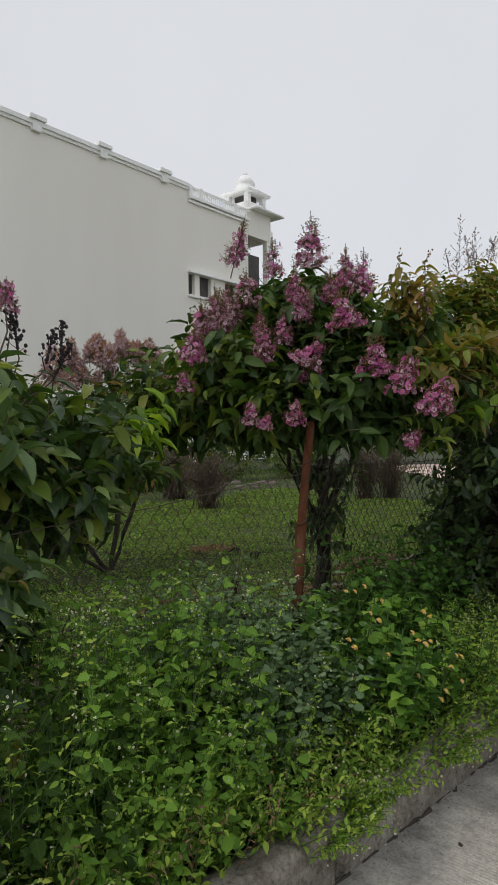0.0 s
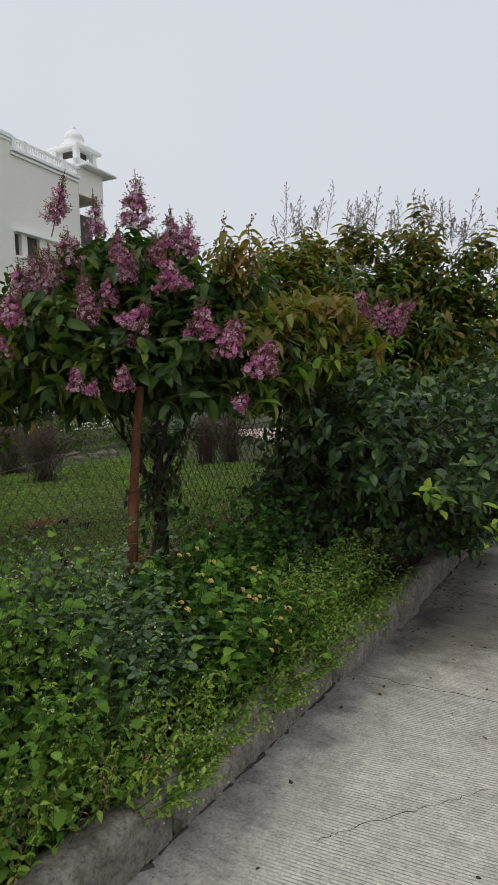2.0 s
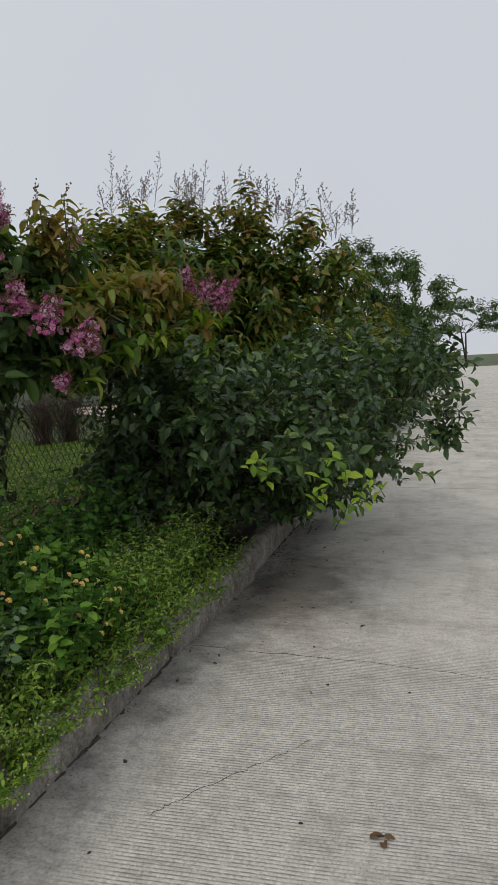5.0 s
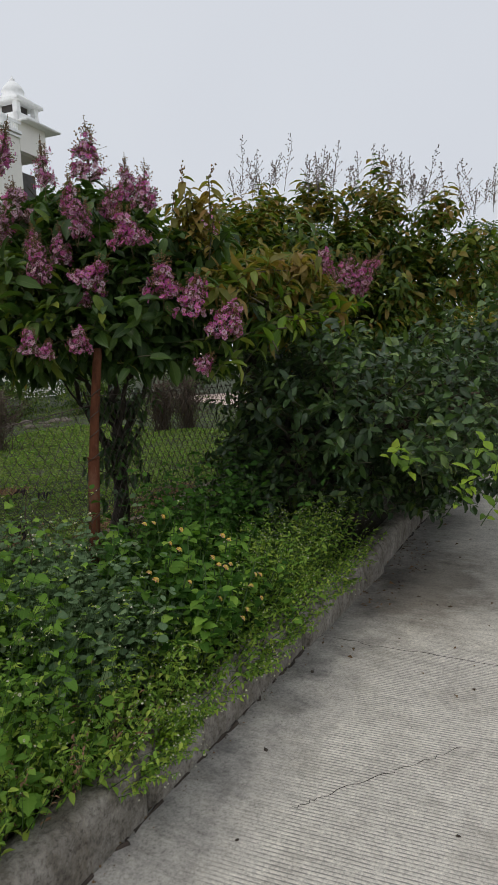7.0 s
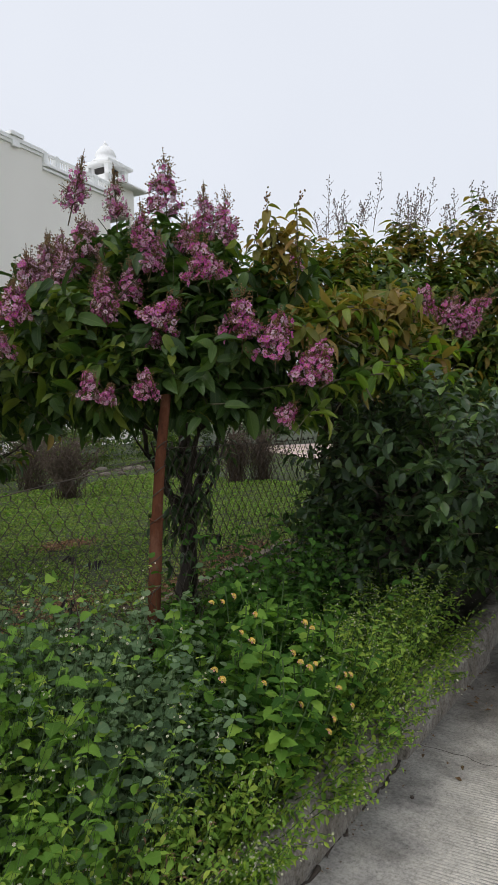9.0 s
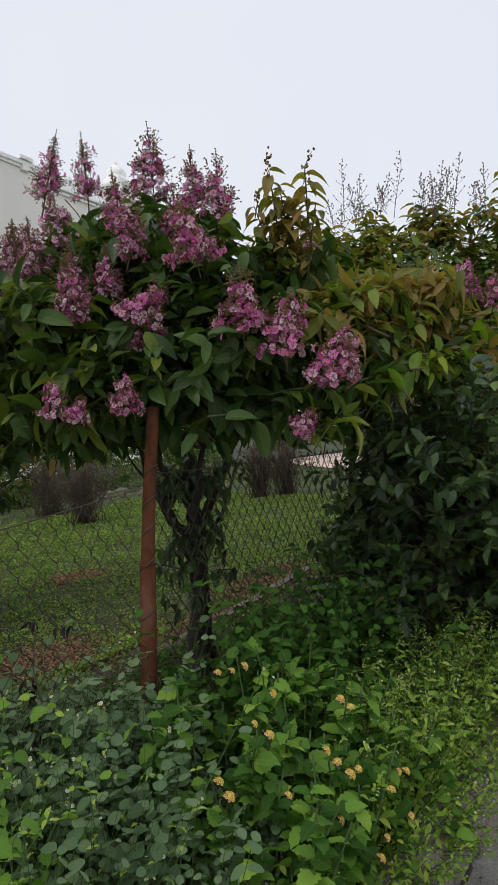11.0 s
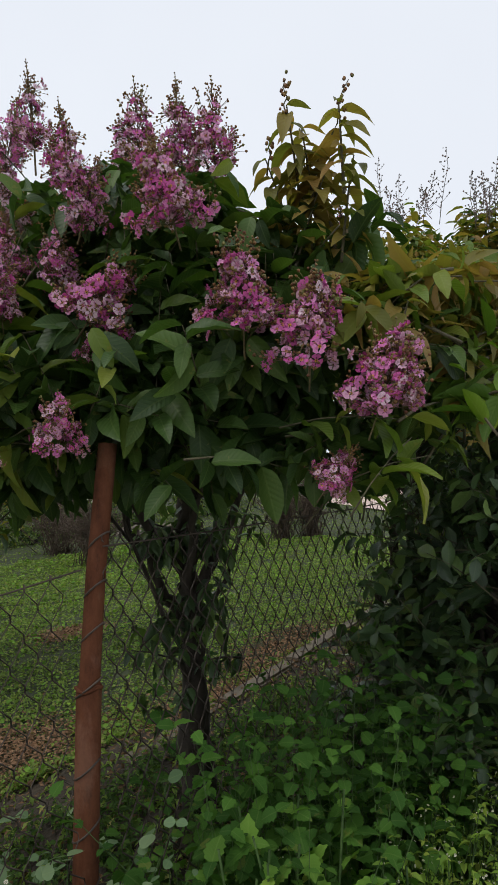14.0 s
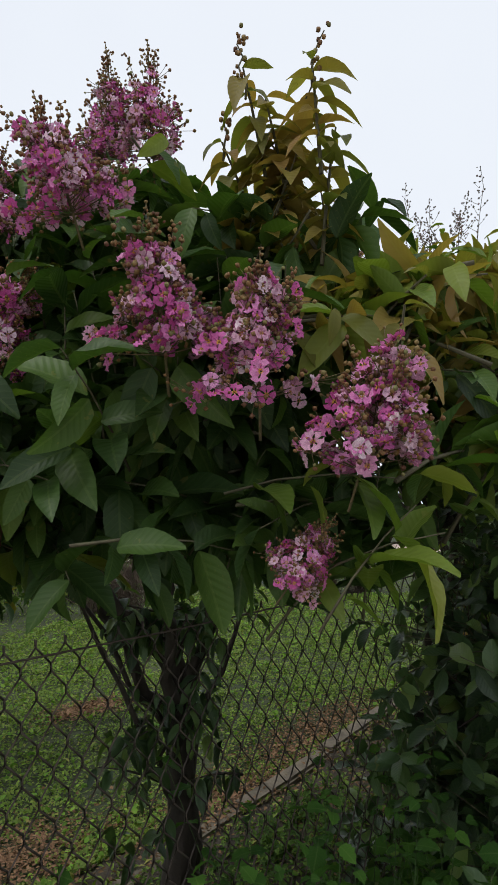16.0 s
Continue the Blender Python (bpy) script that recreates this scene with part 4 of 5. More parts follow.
# main tree behind the fence
tree = thing("crape_myrtle", (2.08, 1.5, 0.13), "pink-flowering crape myrtle with large drooping green leaves", "tree", group="crape myrtles")
W = lambda x, y, z: np.array(local(x, y, z))
crown = [(W(1.2, 4.3, 1.5), (0.2, 0.2, 0.1)), (W(0.62, 4.85, 1.88), (0.72, 0.72, 0.4)), (W(0.28, 4.55, 1.85), (0.42, 0.42, 0.34)), (W(0.95, 4.4, 1.75), (0.45, 0.42, 0.34)), (W(0.75, 4.85, 2.08), (0.5, 0.5, 0.34)), (W(1.25, 4.55, 1.82), (0.42, 0.4, 0.36)), (W(0.55, 4.35, 1.68), (0.42, 0.38, 0.24)), (W(0.9, 4.45, 1.58), (0.4, 0.38, 0.2)), (W(0.4, 4.7, 1.6), (0.5, 0.45, 0.22)), (W(0.65, 4.78, 2.27), (0.5, 0.45, 0.24)), (W(0.68, 4.98, 2.4), (0.34, 0.34, 0.15)), (W(0.42, 4.85, 2.28), (0.28, 0.3, 0.16)), (W(0.9, 4.5, 2.2), (0.26, 0.26, 0.14)), (W(1.15, 4.55, 2.02), (0.35, 0.32, 0.2)), (W(0.2, 4.75, 2.05), (0.36, 0.36, 0.22)), (W(0.0, 4.75, 1.78), (0.42, 0.4, 0.28)), (W(-0.2, 5.0, 1.58), (0.42, 0.42, 0.26))]
tips, out = shell_points(760, crown, 0.35)
M, tw = shoots(tips, out, 0.26, 11, 0.116, 0.45, droop=0.42, climb=0.3)
M = clear_of_heads(unsettle(M, 20))
ends = np.concatenate([M[:, :3, 3:] + f * M[:, :3, 1:2] for f in (0.3, 1.0)], -1)
def under_top(P):
    """The crown's top slopes down towards the road, under the flower heads."""
    w = np.einsum("ij,nj...->ni...", np.array(M_ROAD)[:3, :3], P)
    x, y = w[:, 0] + M_ROAD[0][3], w[:, 1] + M_ROAD[1][3]
    return P[:, 2] < 2.2 + 0.47 * (y - 4.3) - 0.55 * np.maximum(0, x - 1.2)


M = M[under_top(ends).all(-1)]
tw = [t for t in tw if under_top(t[0][-1:] + (0, 0, 0.06))[0]]
one, rest = near_first(M, 300)
base1 = (2.08, 1.5, 0.08)
forks = [((2.07, 1.46, 1.02), 0.03), ((1.82, 1.46, 1.36), 0.014), ((2.03, 1.42, 1.45), 0.016), ((2.24, 1.26, 1.4), 0.014), ((1.95, 1.7, 1.42), 0.014), ((1.88, 1.2, 1.36), 0.012), ((2.2, 1.6, 1.42), 0.013)]
limbs([(curve_points(base1, forks[0][0], 0.02, 7, 0.012), np.linspace(0.056, 0.04, 8))], tree, "trunk", 10)
limbs([(curve_points((2.16, 1.5, 0.08), (2.12, 1.46, 0.95), 0.01, 6, 0.012), np.linspace(0.03, 0.024, 7))], tree, "trunk", 8)
limbs([(curve_points(np.array(forks[0][0]) - (0, 0, 0.05 * k), f, rng.uniform(-0.04, 0.03), 7, 0.018), np.linspace(0.026, q, 8)) for k, (f, q) in enumerate(forks[1:])], tree, "stem", 7)
limbs([(curve_points((2.07, 1.46, 0.62 + 0.1 * k), f, -0.03, 6, 0.012), np.linspace(0.013, 0.005, 7)) for k, f in enumerate(((1.72, 1.4, 1.3), (2.45, 1.4, 1.35), (1.8, 1.65, 1.4)))], tree, "stem", 6)
limbs(limb_set(base1, forks, tips[::13], 0.05, 0.01)[len(forks):], tree)
rod_part("twig", [(p, q * 0.6) for p, q in tw], m_twig, tree, "thin green-brown twigs", 4, "stuff")
tint = rng.uniform(0, 1, len(rest)) < np.where(rest[:, 0, 3] < 1.15, 0.55, 0.05)
plant_part("foliage", LEAF, rest[~tint], m_leaf, tree, "dense drooping green leaves")
plant_part("old_foliage", LEAF, rest[tint], m_olive, tree, "olive-brown older leaves")
single_leaves(tree, LEAF, one, m_leaf_one)
low_t, low_o = shell_points(46, [((1.86, 1.4, 0.95), (0.2, 0.2, 0.2)), ((2.1, 1.34, 0.95), (0.2, 0.18, 0.26)), ((2.1, 1.45, 1.25), (0.4, 0.3, 0.15)), ((1.85, 1.35, 0.72), (0.14, 0.14, 0.1))], 0.3)
M, tw = shoots(low_t, low_o, 0.2, 9, 0.082, 0.4, droop=1.1)
limbs(tw[::3], tree, "low_shoot", 4)
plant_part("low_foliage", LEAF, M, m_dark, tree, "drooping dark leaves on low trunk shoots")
# light sprays beside the lowest flower head
M, tw = shoots(np.array([W(1.3, 4.08, 1.5), W(1.33, 4.06, 1.46), W(1.28, 4.1, 1.54)]), np.array([W(1.0, -0.15, 0.1) - W(0, 0, 0)] * 3), 0.2, 6, 0.115, 0.42, droop=0.4, climb=0.1)
limbs([(p, q * 0.5) for p, q in tw], tree, "low_spray", 4, m_twig)
plant_part("spray_foliage", LEAF, clear_of_heads(M), m_olive, tree, "light green leaves on low sprays")
# bronze young shoots at the top
bt = np.array([W(1.13, 4.33, 2.345), W(1.262, 4.33, 2.35), W(1.22, 4.4, 2.27), W(1.08, 4.4, 2.24), W(1.3, 4.36, 2.23), W(1.14, 4.44, 2.2), W(1.22, 4.35, 2.18), W(1.1, 4.42, 2.12), W(1.27, 4.42, 2.13), W(1.17, 4.36, 2.3), W(1.18, 4.42, 2.24)])
M, tw = shoots(bt, np.array([W(*d) - W(0, 0, 0) for d in ((-0.1, 0, 1), (0.35, 0, 1), (0.1, -0.1, 1), (-0.3, 0, 1), (0.4, 0, 1), (-0.2, 0.1, 1), (0.2, -0.2, 1), (-0.4, 0, 1), (0.4, 0, 1), (0, -0.3, 1), (0.1, 0.2, 1))]), 0.22, 17, 0.088, 0.4, droop=0.58, climb=0.5, spread=1.05)
plant_part("bronze_foliage", ARCHED, M, m_bronze, tree, "bronze young leaves on upright shoots")
limbs(tw, tree, "young_shoot", 5, m_twig)
for a, b in (((1.13, 4.33, 2.28), (1.13, 4.32, 2.405)), ((1.24, 4.34, 2.27), (1.29, 4.325, 2.405)), ((1.08, 4.4, 2.2), (1.1, 4.38, 2.3))):
    p = curve_points(W(*a), W(*b), 0.01, 5, 0.004)
    stalk = rod_part("bud_stalk", [(p, np.linspace(0.0026, 0.0012, 6))], m_twig, tree, "brown bud stalk over the young leaves", 5)
    plant_part("bud", KNOB, dots(p[2:].repeat(4, 0) + rng.normal(0, 0.008, (16, 3)), 0.0055), m_bud, tree, "small brown buds")
turned = M_BACK.to_3x3()
for i, (p, kind, h, (lx, ly)) in enumerate(HEADS):
    way = turned @ Vector((lx, ly, 1)).normalized()
    panicle(tree, np.array(local(*p)) - 0.33 * h * np.array(way), kind, h * 0.86, way, i + 3)

# bronze-leaved neighbour
tree2 = thing("crape_myrtle", (2.9, 1.05, 0.13), "young crape myrtle with bronze leaves and one pink panicle", "tree", group="crape myrtles")
crown = [((1.62, 0.36, 1.82), (0.2, 0.18, 0.08)), ((1.95, 0.34, 1.94), (0.34, 0.26, 0.1)), ((1.75, 0.34, 1.88), (0.26, 0.2, 0.07)), ((2.4, 0.3, 1.97), (0.42, 0.28, 0.12)), ((2.0, 0.36, 1.7), (0.4, 0.26, 0.24)), ((2.45, 0.3, 1.7), (0.42, 0.28, 0.26)), ((2.2, 0.62, 1.9), (0.4, 0.3, 0.18)), ((2.8, 0.3, 1.75), (0.3, 0.28, 0.28)), ((1.8, 0.26, 1.6), (0.18, 0.16, 0.12))]
tips, out = shell_points(260, crown, 0.3, low=-0.4)
out = unit(out * (1, 1, 0.3))
M, tw = shoots(tips, out, 0.26, 11, 0.105, 0.42, droop=0.2, climb=0.12)
M = unsettle(M, 11)
top = np.clip(1.97 + 0.16 * (M[:, 0, 3] - 1.45), 1.9, 2.12)
M = clear_of_heads(M[np.maximum(M[:, 2, 3], M[:, 2, 3] + M[:, 2, 1]) < top])
tw = [t for t in tw if t[0][-1][2] < min(1.98, 1.84 + 0.13 * (t[0][-1][0] - 1.45))]
one, rest = near_first(M, 220)
base2 = (2.9, 1.05, 0.08)
limbs(limb_set(base2, [((2.75, 1.0, 0.9), 0.02), ((2.6, 0.8, 1.4), 0.015), ((2.8, 0.8, 1.45), 0.015)], tips[::6], 0.03, 0.008), tree2, "stem")
rod_part("twig", tw, m_twig, tree2, "thin twigs", 4, "stuff")
kinds = rng.uniform(0, 0.8, len(rest)) + 1.6 * (1.84 - rest[:, 2, 3])
plant_part("foliage", LEAF, rest[kinds > 0.95], m_leaf, tree2, "green leaves")
plant_part("young_foliage", ARCHED, rest[kinds < 0.45], m_bronze, tree2, "bronze young leaves")
plant_part("old_foliage", LEAF, rest[(kinds >= 0.45) & (kinds <= 0.95)], m_olive, tree2, "olive leaves")
high = (one[:, 2, 3] > 1.8) | (rng.uniform(0, 1, len(one)) < 0.25)
single_leaves(tree2, ARCHED, one[high], m_bronze_one)
single_leaves(tree2, LEAF, one[~high], m_lime_one)
for i, (p, kind, h, lean) in enumerate((((2.42, 0.15, 1.93), "round", 0.14, (0, -0.2, 1)), ((2.43, 0.03, 1.86), "full", 0.19, (0.1, -0.35, 1)), ((2.46, -0.03, 1.84), "full", 0.24, (0.2, -0.8, 1)), ((2.48, -0.02, 1.8), "round", 0.11, (0, -0.4, 0.5)))):
    panicle(tree2, np.array(p), kind, h, lean, i)

# ---- dark overhanging shrub ----
shrub = thing("shrub", (3.3, 0.45, 0.13), "dark green broad-leaved shrub hanging out over the road", "shrub")
crown = [((2.55, 0.1, 1.22), (0.85, 0.6, 0.5)), ((3.2, -0.55, 1.15), (0.95, 0.75, 0.55)), ((4.1, -0.6, 1.32), (1.1, 0.85, 0.62)), ((3.6, -0.2, 0.8), (0.8, 0.6, 0.45)), ((2.5, 0.45, 0.65), (0.75, 0.35, 0.5)), ((3.2, 0.2, 0.75), (0.8, 0.5, 0.5)), ((3.0, 0.5, 1.4), (0.8, 0.5, 0.45)), ((2.35, 0.65, 0.75), (0.4, 0.35, 0.55)), ((2.5, 0.75, 0.5), (0.5, 0.4, 0.4)), ((3.75, -0.15, 0.5), (0.55, 0.45, 0.36)), ((4.5, -0.4, 0.55), (0.7, 0.6, 0.45)), ((3.6, -1.2, 1.42), (0.6, 0.38, 0.32)), ((3.45, -1.3, 1.0), (0.4, 0.22, 0.22)), ((2.35, -0.55, 0.98), (0.4, 0.42, 0.22)), ((2.55, 0.62, 0.8), (0.34, 0.22, 0.6)), ((2.95, 0.75, 1.1), (0.4, 0.25, 0.5)), ((2.36, 0.62, 1.15), (0.38, 0.24, 0.36)), ((2.3, 0.6, 0.55), (0.36, 0.22, 0.42)), ((2.6, 0.5, 0.9), (0.5, 0.26, 0.6))]
tips, out = shell_points(1850, crown, 0.45)
M, tw = shoots(tips, out, 0.26, 10, 0.082, 0.5, droop=0.12, climb=0.25)
M = unsettle(M, 22)
one, rest = near_first(M, 300)
limbs(limb_set((3.3, 0.45, 0.08), [((3.1, 0.35, 0.6), 0.04), ((2.8, 0.2, 0.9), 0.03), ((3.4, 0.0, 0.9), 0.03), ((2.6, 0.4, 0.8), 0.025), ((3.9, -0.1, 1.0), 0.03)], tips[::12], 0.06, 0.02), shrub, "stem")
rod_part("twig", [(p, q * 0.5) for p, q in tw], m_twig, shrub, "thin twigs", 4, "stuff")
plant_part("foliage", LEAF_B, rest, m_dark, shrub, "dense dark glossy leaves")
single_leaves(shrub, LEAF_B, one, m_dark_one)
lt = np.array([(1.86, -0.44, 1.0), (1.9, -0.48, 0.95), (1.8, -0.78, 0.94), (1.86, -0.8, 0.86), (1.86, -0.84, 1.06), (1.95, -0.92, 0.78), (1.96, -0.98, 0.9), (1.92, -0.88, 0.95), (2.02, -1.02, 0.82), (2.02, -0.93, 1.6), (2.05, -0.98, 0.74)])
M, tw = shoots(lt, np.array([[-0.6, -0.4, 0.1]] * len(lt)) + rng.normal(0, 0.3, (len(lt), 3)), 0.2, 6, 0.078, 0.52, droop=0.4)
limbs([(p, q * 0.5) for p, q in tw], shrub, "young_shoot", 4, m_stem)
single_leaves(shrub, LEAF_B, M, m_lime_one, "young_leaf")
limbs([(curve_points((3.2, 0.1, 0.75), (2.9, -0.85, 1.22), 0.12, 6, 0.02), np.linspace(0.016, 0.008, 7)), (curve_points((3.3, 0.0, 0.8), (3.0, -0.95, 1.1), 0.16, 6, 0.02), np.linspace(0.014, 0.007, 7)), (curve_points((3.0, 0.1, 0.85), (2.75, -0.6, 1.28), 0.1, 6, 0.02), np.linspace(0.013, 0.006, 7))], shrub, "bare_branch", 6, m_dry)
# loose sprigs at the road side
sprig = np.array([(3.1, -1.42, 1.88), (3.15, -1.5, 1.8), (3.25, -1.38, 1.76), (2.95, -1.4, 1.12), (3.0, -1.3, 1.16), (3.1, -1.5, 1.2), (2.75, -1.26, 0.74), (2.8, -1.18, 0.76), (2.9, -1.08, 0.78), (3.2, -1.52, 1.3), (3.4, -1.55, 1.4), (3.05, -1.2, 1.2), (3.3, -1.5, 1.08), (3.25, -1.4, 1.62)])
way = np.array([(-0.1, -0.2, 1.0)] * 3 + [(-0.3, -0.6, -0.3)] * 3 + [(-0.2, -0.9, 0.0)] * 3 + [(-0.1, -0.8, 0.1)] * 4 + [(-0.1, -0.4, 0.8)])
M, tw = shoots(sprig, way, 0.3, 9, 0.082, 0.56, droop=0.3, climb=0.0)
limbs([(p, q * 0.6) for p, q in tw], shrub, "sprig", 4, m_twig)
single_leaves(shrub, LEAF_B, unsettle(M, 15), m_dark_one)


# ---- tall flowering hedge behind ----
def spikes(tips, height, count, reach=0.06):
    """Thin branched spires of seed buds that end at height over their feet."""
    stalks, knobs = [], []
    for p in tips:
        for c in range(count):
            tall = height * rng.uniform(0.75, 1.1)
            q = p + np.array([rng.normal(0, 0.05), rng.normal(0, 0.05), tall])
            line = curve_points(p, q, 0.0, 4, 0.012)
            stalks.append((line, np.linspace(0.0026, 0.0014, 5)))
            for k in range(13):
                f = 0.15 + 0.85 * k / 13
                base = p + (q - p) * f
                a = k * 2.4 + rng.uniform(-0.3, 0.3)
                arm = reach * (1.15 - f) * rng.uniform(0.7, 1.3) * np.array([math.cos(a), math.sin(a), 0.9])
                stalks.append((np.array([base, base + arm * 0.6 - (0, 0, 0.004), base + arm]), np.array([0.0014, 0.0012, 0.001])))
                knobs += [base + arm, base + arm * 0.7 + rng.normal(0, 0.007, 3), base + (0, 0, 0.004)]
    return stalks, np.array(knobs)


hedge = thing("tall_shrub", (4.2, 1.0, 0.13), "tall green crape myrtle with thin grey seed spires", "shrub")
crown = [((3.7, 1.55, 2.35), (0.85, 0.75, 0.5)), ((4.6, 1.05, 2.45), (0.9, 0.8, 0.5)), ((5.4, 1.0, 2.3), (0.8, 0.7, 0.5)), ((4.6, 1.0, 1.8), (1.5, 0.8, 0.6)), ((6.2, 0.5, 1.6), (0.9, 0.7, 0.7)), ((4.5, 0.9, 1.2), (1.5, 0.7, 0.8)), ((4.35, 1.5, 2.78), (0.36, 0.36, 0.26)), ((4.6, 1.05, 2.88), (0.36, 0.36, 0.26)), ((4.85, 0.5, 2.9), (0.36, 0.36, 0.28)), ((4.95, 0.0, 2.72), (0.34, 0.34, 0.26)), ((5.0, -0.3, 2.2), (0.5, 0.4, 0.4)), ((5.0, 0.3, 1.9), (0.8, 0.55, 0.6)), ((5.6, 0.5, 2.0), (0.6, 0.5, 0.45)), ((5.0, 0.1, 2.4), (0.5, 0.45, 0.36)), ((4.9, 0.6, 2.5), (0.5, 0.5, 0.36)), ((4.4, 1.3, 2.45), (0.5, 0.5, 0.36))]
tips, out = shell_points(2500, crown, 0.35)
M, tw = shoots(tips, out, 0.3, 11, 0.105, 0.44, droop=0.45, climb=0.7)
split = rng.uniform(0, 1, len(M)) < 0.22 + 0.34 * (M[:, 2, 3] > 2.6)
rod_part("stem", limb_set((4.2, 1.0, 0.08), [((4.0, 1.0, 0.8), 0.03), ((4.6, 0.9, 0.9), 0.03), ((3.6, 1.1, 1.1), 0.025)], tips[::6], 0.05, 0.016), m_bark, hedge, "dark branching stems", 6)
deep = ~split & (rng.uniform(0, 1, len(M)) < 0.3)
plant_part("foliage", LEAF, M[deep], m_leaf, hedge, "dense green leaves")
plant_part("old_foliage", LEAF, M[~split & ~deep], m_olive, hedge, "olive leaves")
plant_part("young_foliage", LEAF, M[split], m_bronze, hedge, "olive-yellow young leaves")
row = np.linspace(0, 1, 17)
ridge = np.stack([4.27 + 0.64 * row ** 0.8, 1.6 - 1.95 * row, 2.9 - 0.34 * np.maximum(0, row - 0.55) / 0.45], -1)
ridge += rng.normal(0, 0.05, ridge.shape) * (1, 1, 0.8)
stalks, knobs = spikes(ridge, 0.46, 1, 0.085)
more, grains = spikes(ridge.repeat(2, 0) + rng.normal(0, 0.1, (34, 3)) * (1, 1, 0.3), 0.3, 1, 0.07)
stalks, knobs = stalks + more, np.concatenate([knobs, grains])
rod_part("spire", stalks, m_spike, hedge, "thin upright seed spires", 4, "stuff")
plant_part("seed", KNOB, dots(knobs, 0.0062), m_spike, hedge, "small grey-green seed buds")

# ---- shrubs along the kerb further on ----
for i, (s, n, z, r, hgt) in enumerate(((7.0, 0.3, 1.25, 1.0, 0.95), (9.3, 0.1, 1.15, 1.4, 0.95), (12.5, 0.25, 1.4, 1.8, 1.15), (17.5, 0.4, 1.6, 2.4, 1.4), (24, 0.5, 1.7, 3.2, 1.5), (33, 0.4, 1.8, 4.0, 1.6))):
    sh = thing("hedge_shrub", (s, n, 0.13), "green roadside shrub with reddish shoot tips", "shrub", group="shrubs along the road")
    tips, out = shell_points(300, [((s, n, z), (r, 0.8, hgt))], 0.6, low=-0.6)
    M, tw = shoots(tips, out, 0.4, 9, 0.13 + 0.012 * i, 0.4, droop=0.4)
    rod_part("stem", limb_set((s, n, 0.05), [((s - 0.3, n, 0.6), 0.04), ((s + 0.3, n, 0.7), 0.04)], tips[::8], 0.06, 0.02), m_bark, sh, "", 5)
    sp = rng.uniform(0, 1, len(M)) < (0.6 if i < 3 else 0.25) * (M[:, 2, 3] > z + 0.1)
    plant_part("foliage", SMALL, M[~sp], m_olive if i < 3 else m_leaf, sh)
    if sp.any():
        plant_part("young_foliage", SMALL, M[sp], m_bronze, sh, "reddish-brown young leaves")


def far_tree(s, n, h, r, label, leafsize, count):
    t = thing("tree", (s, n, 0.0), label, "tree", group="far trees")
    blobs = []
    for k in range(15):
        a, q = rng.uniform(0, 6.28), rng.uniform(0.2, 0.85)
        blobs.append(((s + r * q * math.cos(a), n + r * q * math.sin(a), h * rng.uniform(0.5, 0.92)), (r * rng.uniform(0.2, 0.36), r * rng.uniform(0.2, 0.36), h * rng.uniform(0.05, 0.09))))
    tips, out = shell_points(count, blobs, 0.4)
    M, tw = shoots(tips, out, leafsize * 3, 9, leafsize, 0.45, droop=0.5)
    rod_part("trunk", limb_set((s, n, -0.1), [((s + 0.1 * r, n, h * 0.4), 0.12), ((s - 0.2 * r, n + 0.1 * r, h * 0.45), 0.1)], [np.array(b[0]) for b in blobs], 0.2, 0.07), m_bark, t, "", 7)
    plant_part("crown", SMALL, M, m_far, t)
    return t


far_tree(13.6, 1.0, 4.5, 1.2, "airy green tree beyond the roadside shrubs", 0.1, 420)
far_tree(13.9, 0.2, 4.3, 1.0, "airy green tree beyond the roadside shrubs", 0.1, 420)
far_tree(16.4, 0.15, 4.4, 1.5, "dark green tree beyond the roadside shrubs", 0.13, 480)
far_tree(24, 0.6, 4.6, 2.0, "dark green tree beyond the roadside shrubs", 0.16, 420)
for s, n, h in ((104, -15, 11), (118, -27, 12), (96, -36, 10), (122, -2, 12), (125, 12, 12), (110, -50, 11)):
    far_tree(s, n, h, 8.5, "dark green tree far down the road", 0.62, 330)

# ---- shrubs on the garden side ----
# close bush beside the fence with dark seed heads
bush = thing("crape_myrtle", (-1.05, 1.0, 0.13), "leafy crape myrtle bush with dark seed heads", "shrub", group="crape myrtles")
crown = [((-0.12, 1.05, 1.5), (0.38, 0.34, 0.28)), ((0.24, 1.2, 1.4), (0.26, 0.24, 0.16)), ((-0.45, 0.95, 1.42), (0.36, 0.32, 0.36)), ((-0.55, 0.72, 0.95), (0.25, 0.22, 0.32)), ((-0.78, 0.45, 0.85), (0.2, 0.2, 0.3)), ((-0.15, 1.0, 1.2), (0.34, 0.28, 0.18)), ((-0.36, 0.98, 1.74), (0.13, 0.12, 0.12))]
tips, out = shell_points(170, crown, 0.4)
M, tw = shoots(tips, out, 0.24, 9, 0.13, 0.42, droop=0.4, climb=0.35)
M = unsettle(M, 16)
one, rest = near_first(M, 250)
limbs(limb_set((-1.05, 1.0, 0.08), [((-0.85, 1.0, 0.8), 0.022), ((-0.45, 1.05, 1.2), 0.014), ((-0.65, 0.9, 0.95), 0.018)], tips[::6], 0.04, 0.012), bush, "stem")
rod_part("twig", tw, m_twig, bush, "", 4, "stuff")
plant_part("foliage", LEAF, rest[::2], m_leaf, bush, "large green leaves")
plant_part("shaded_foliage", LEAF, rest[1::4], m_dark, bush, "large dark green leaves")
plant_part("old_foliage", LEAF, rest[3::4], m_olive, bush, "olive older leaves")
single_leaves(bush, LEAF, one[::2], m_leaf_one)
single_leaves(bush, LEAF, one[1::4], m_dark_one)
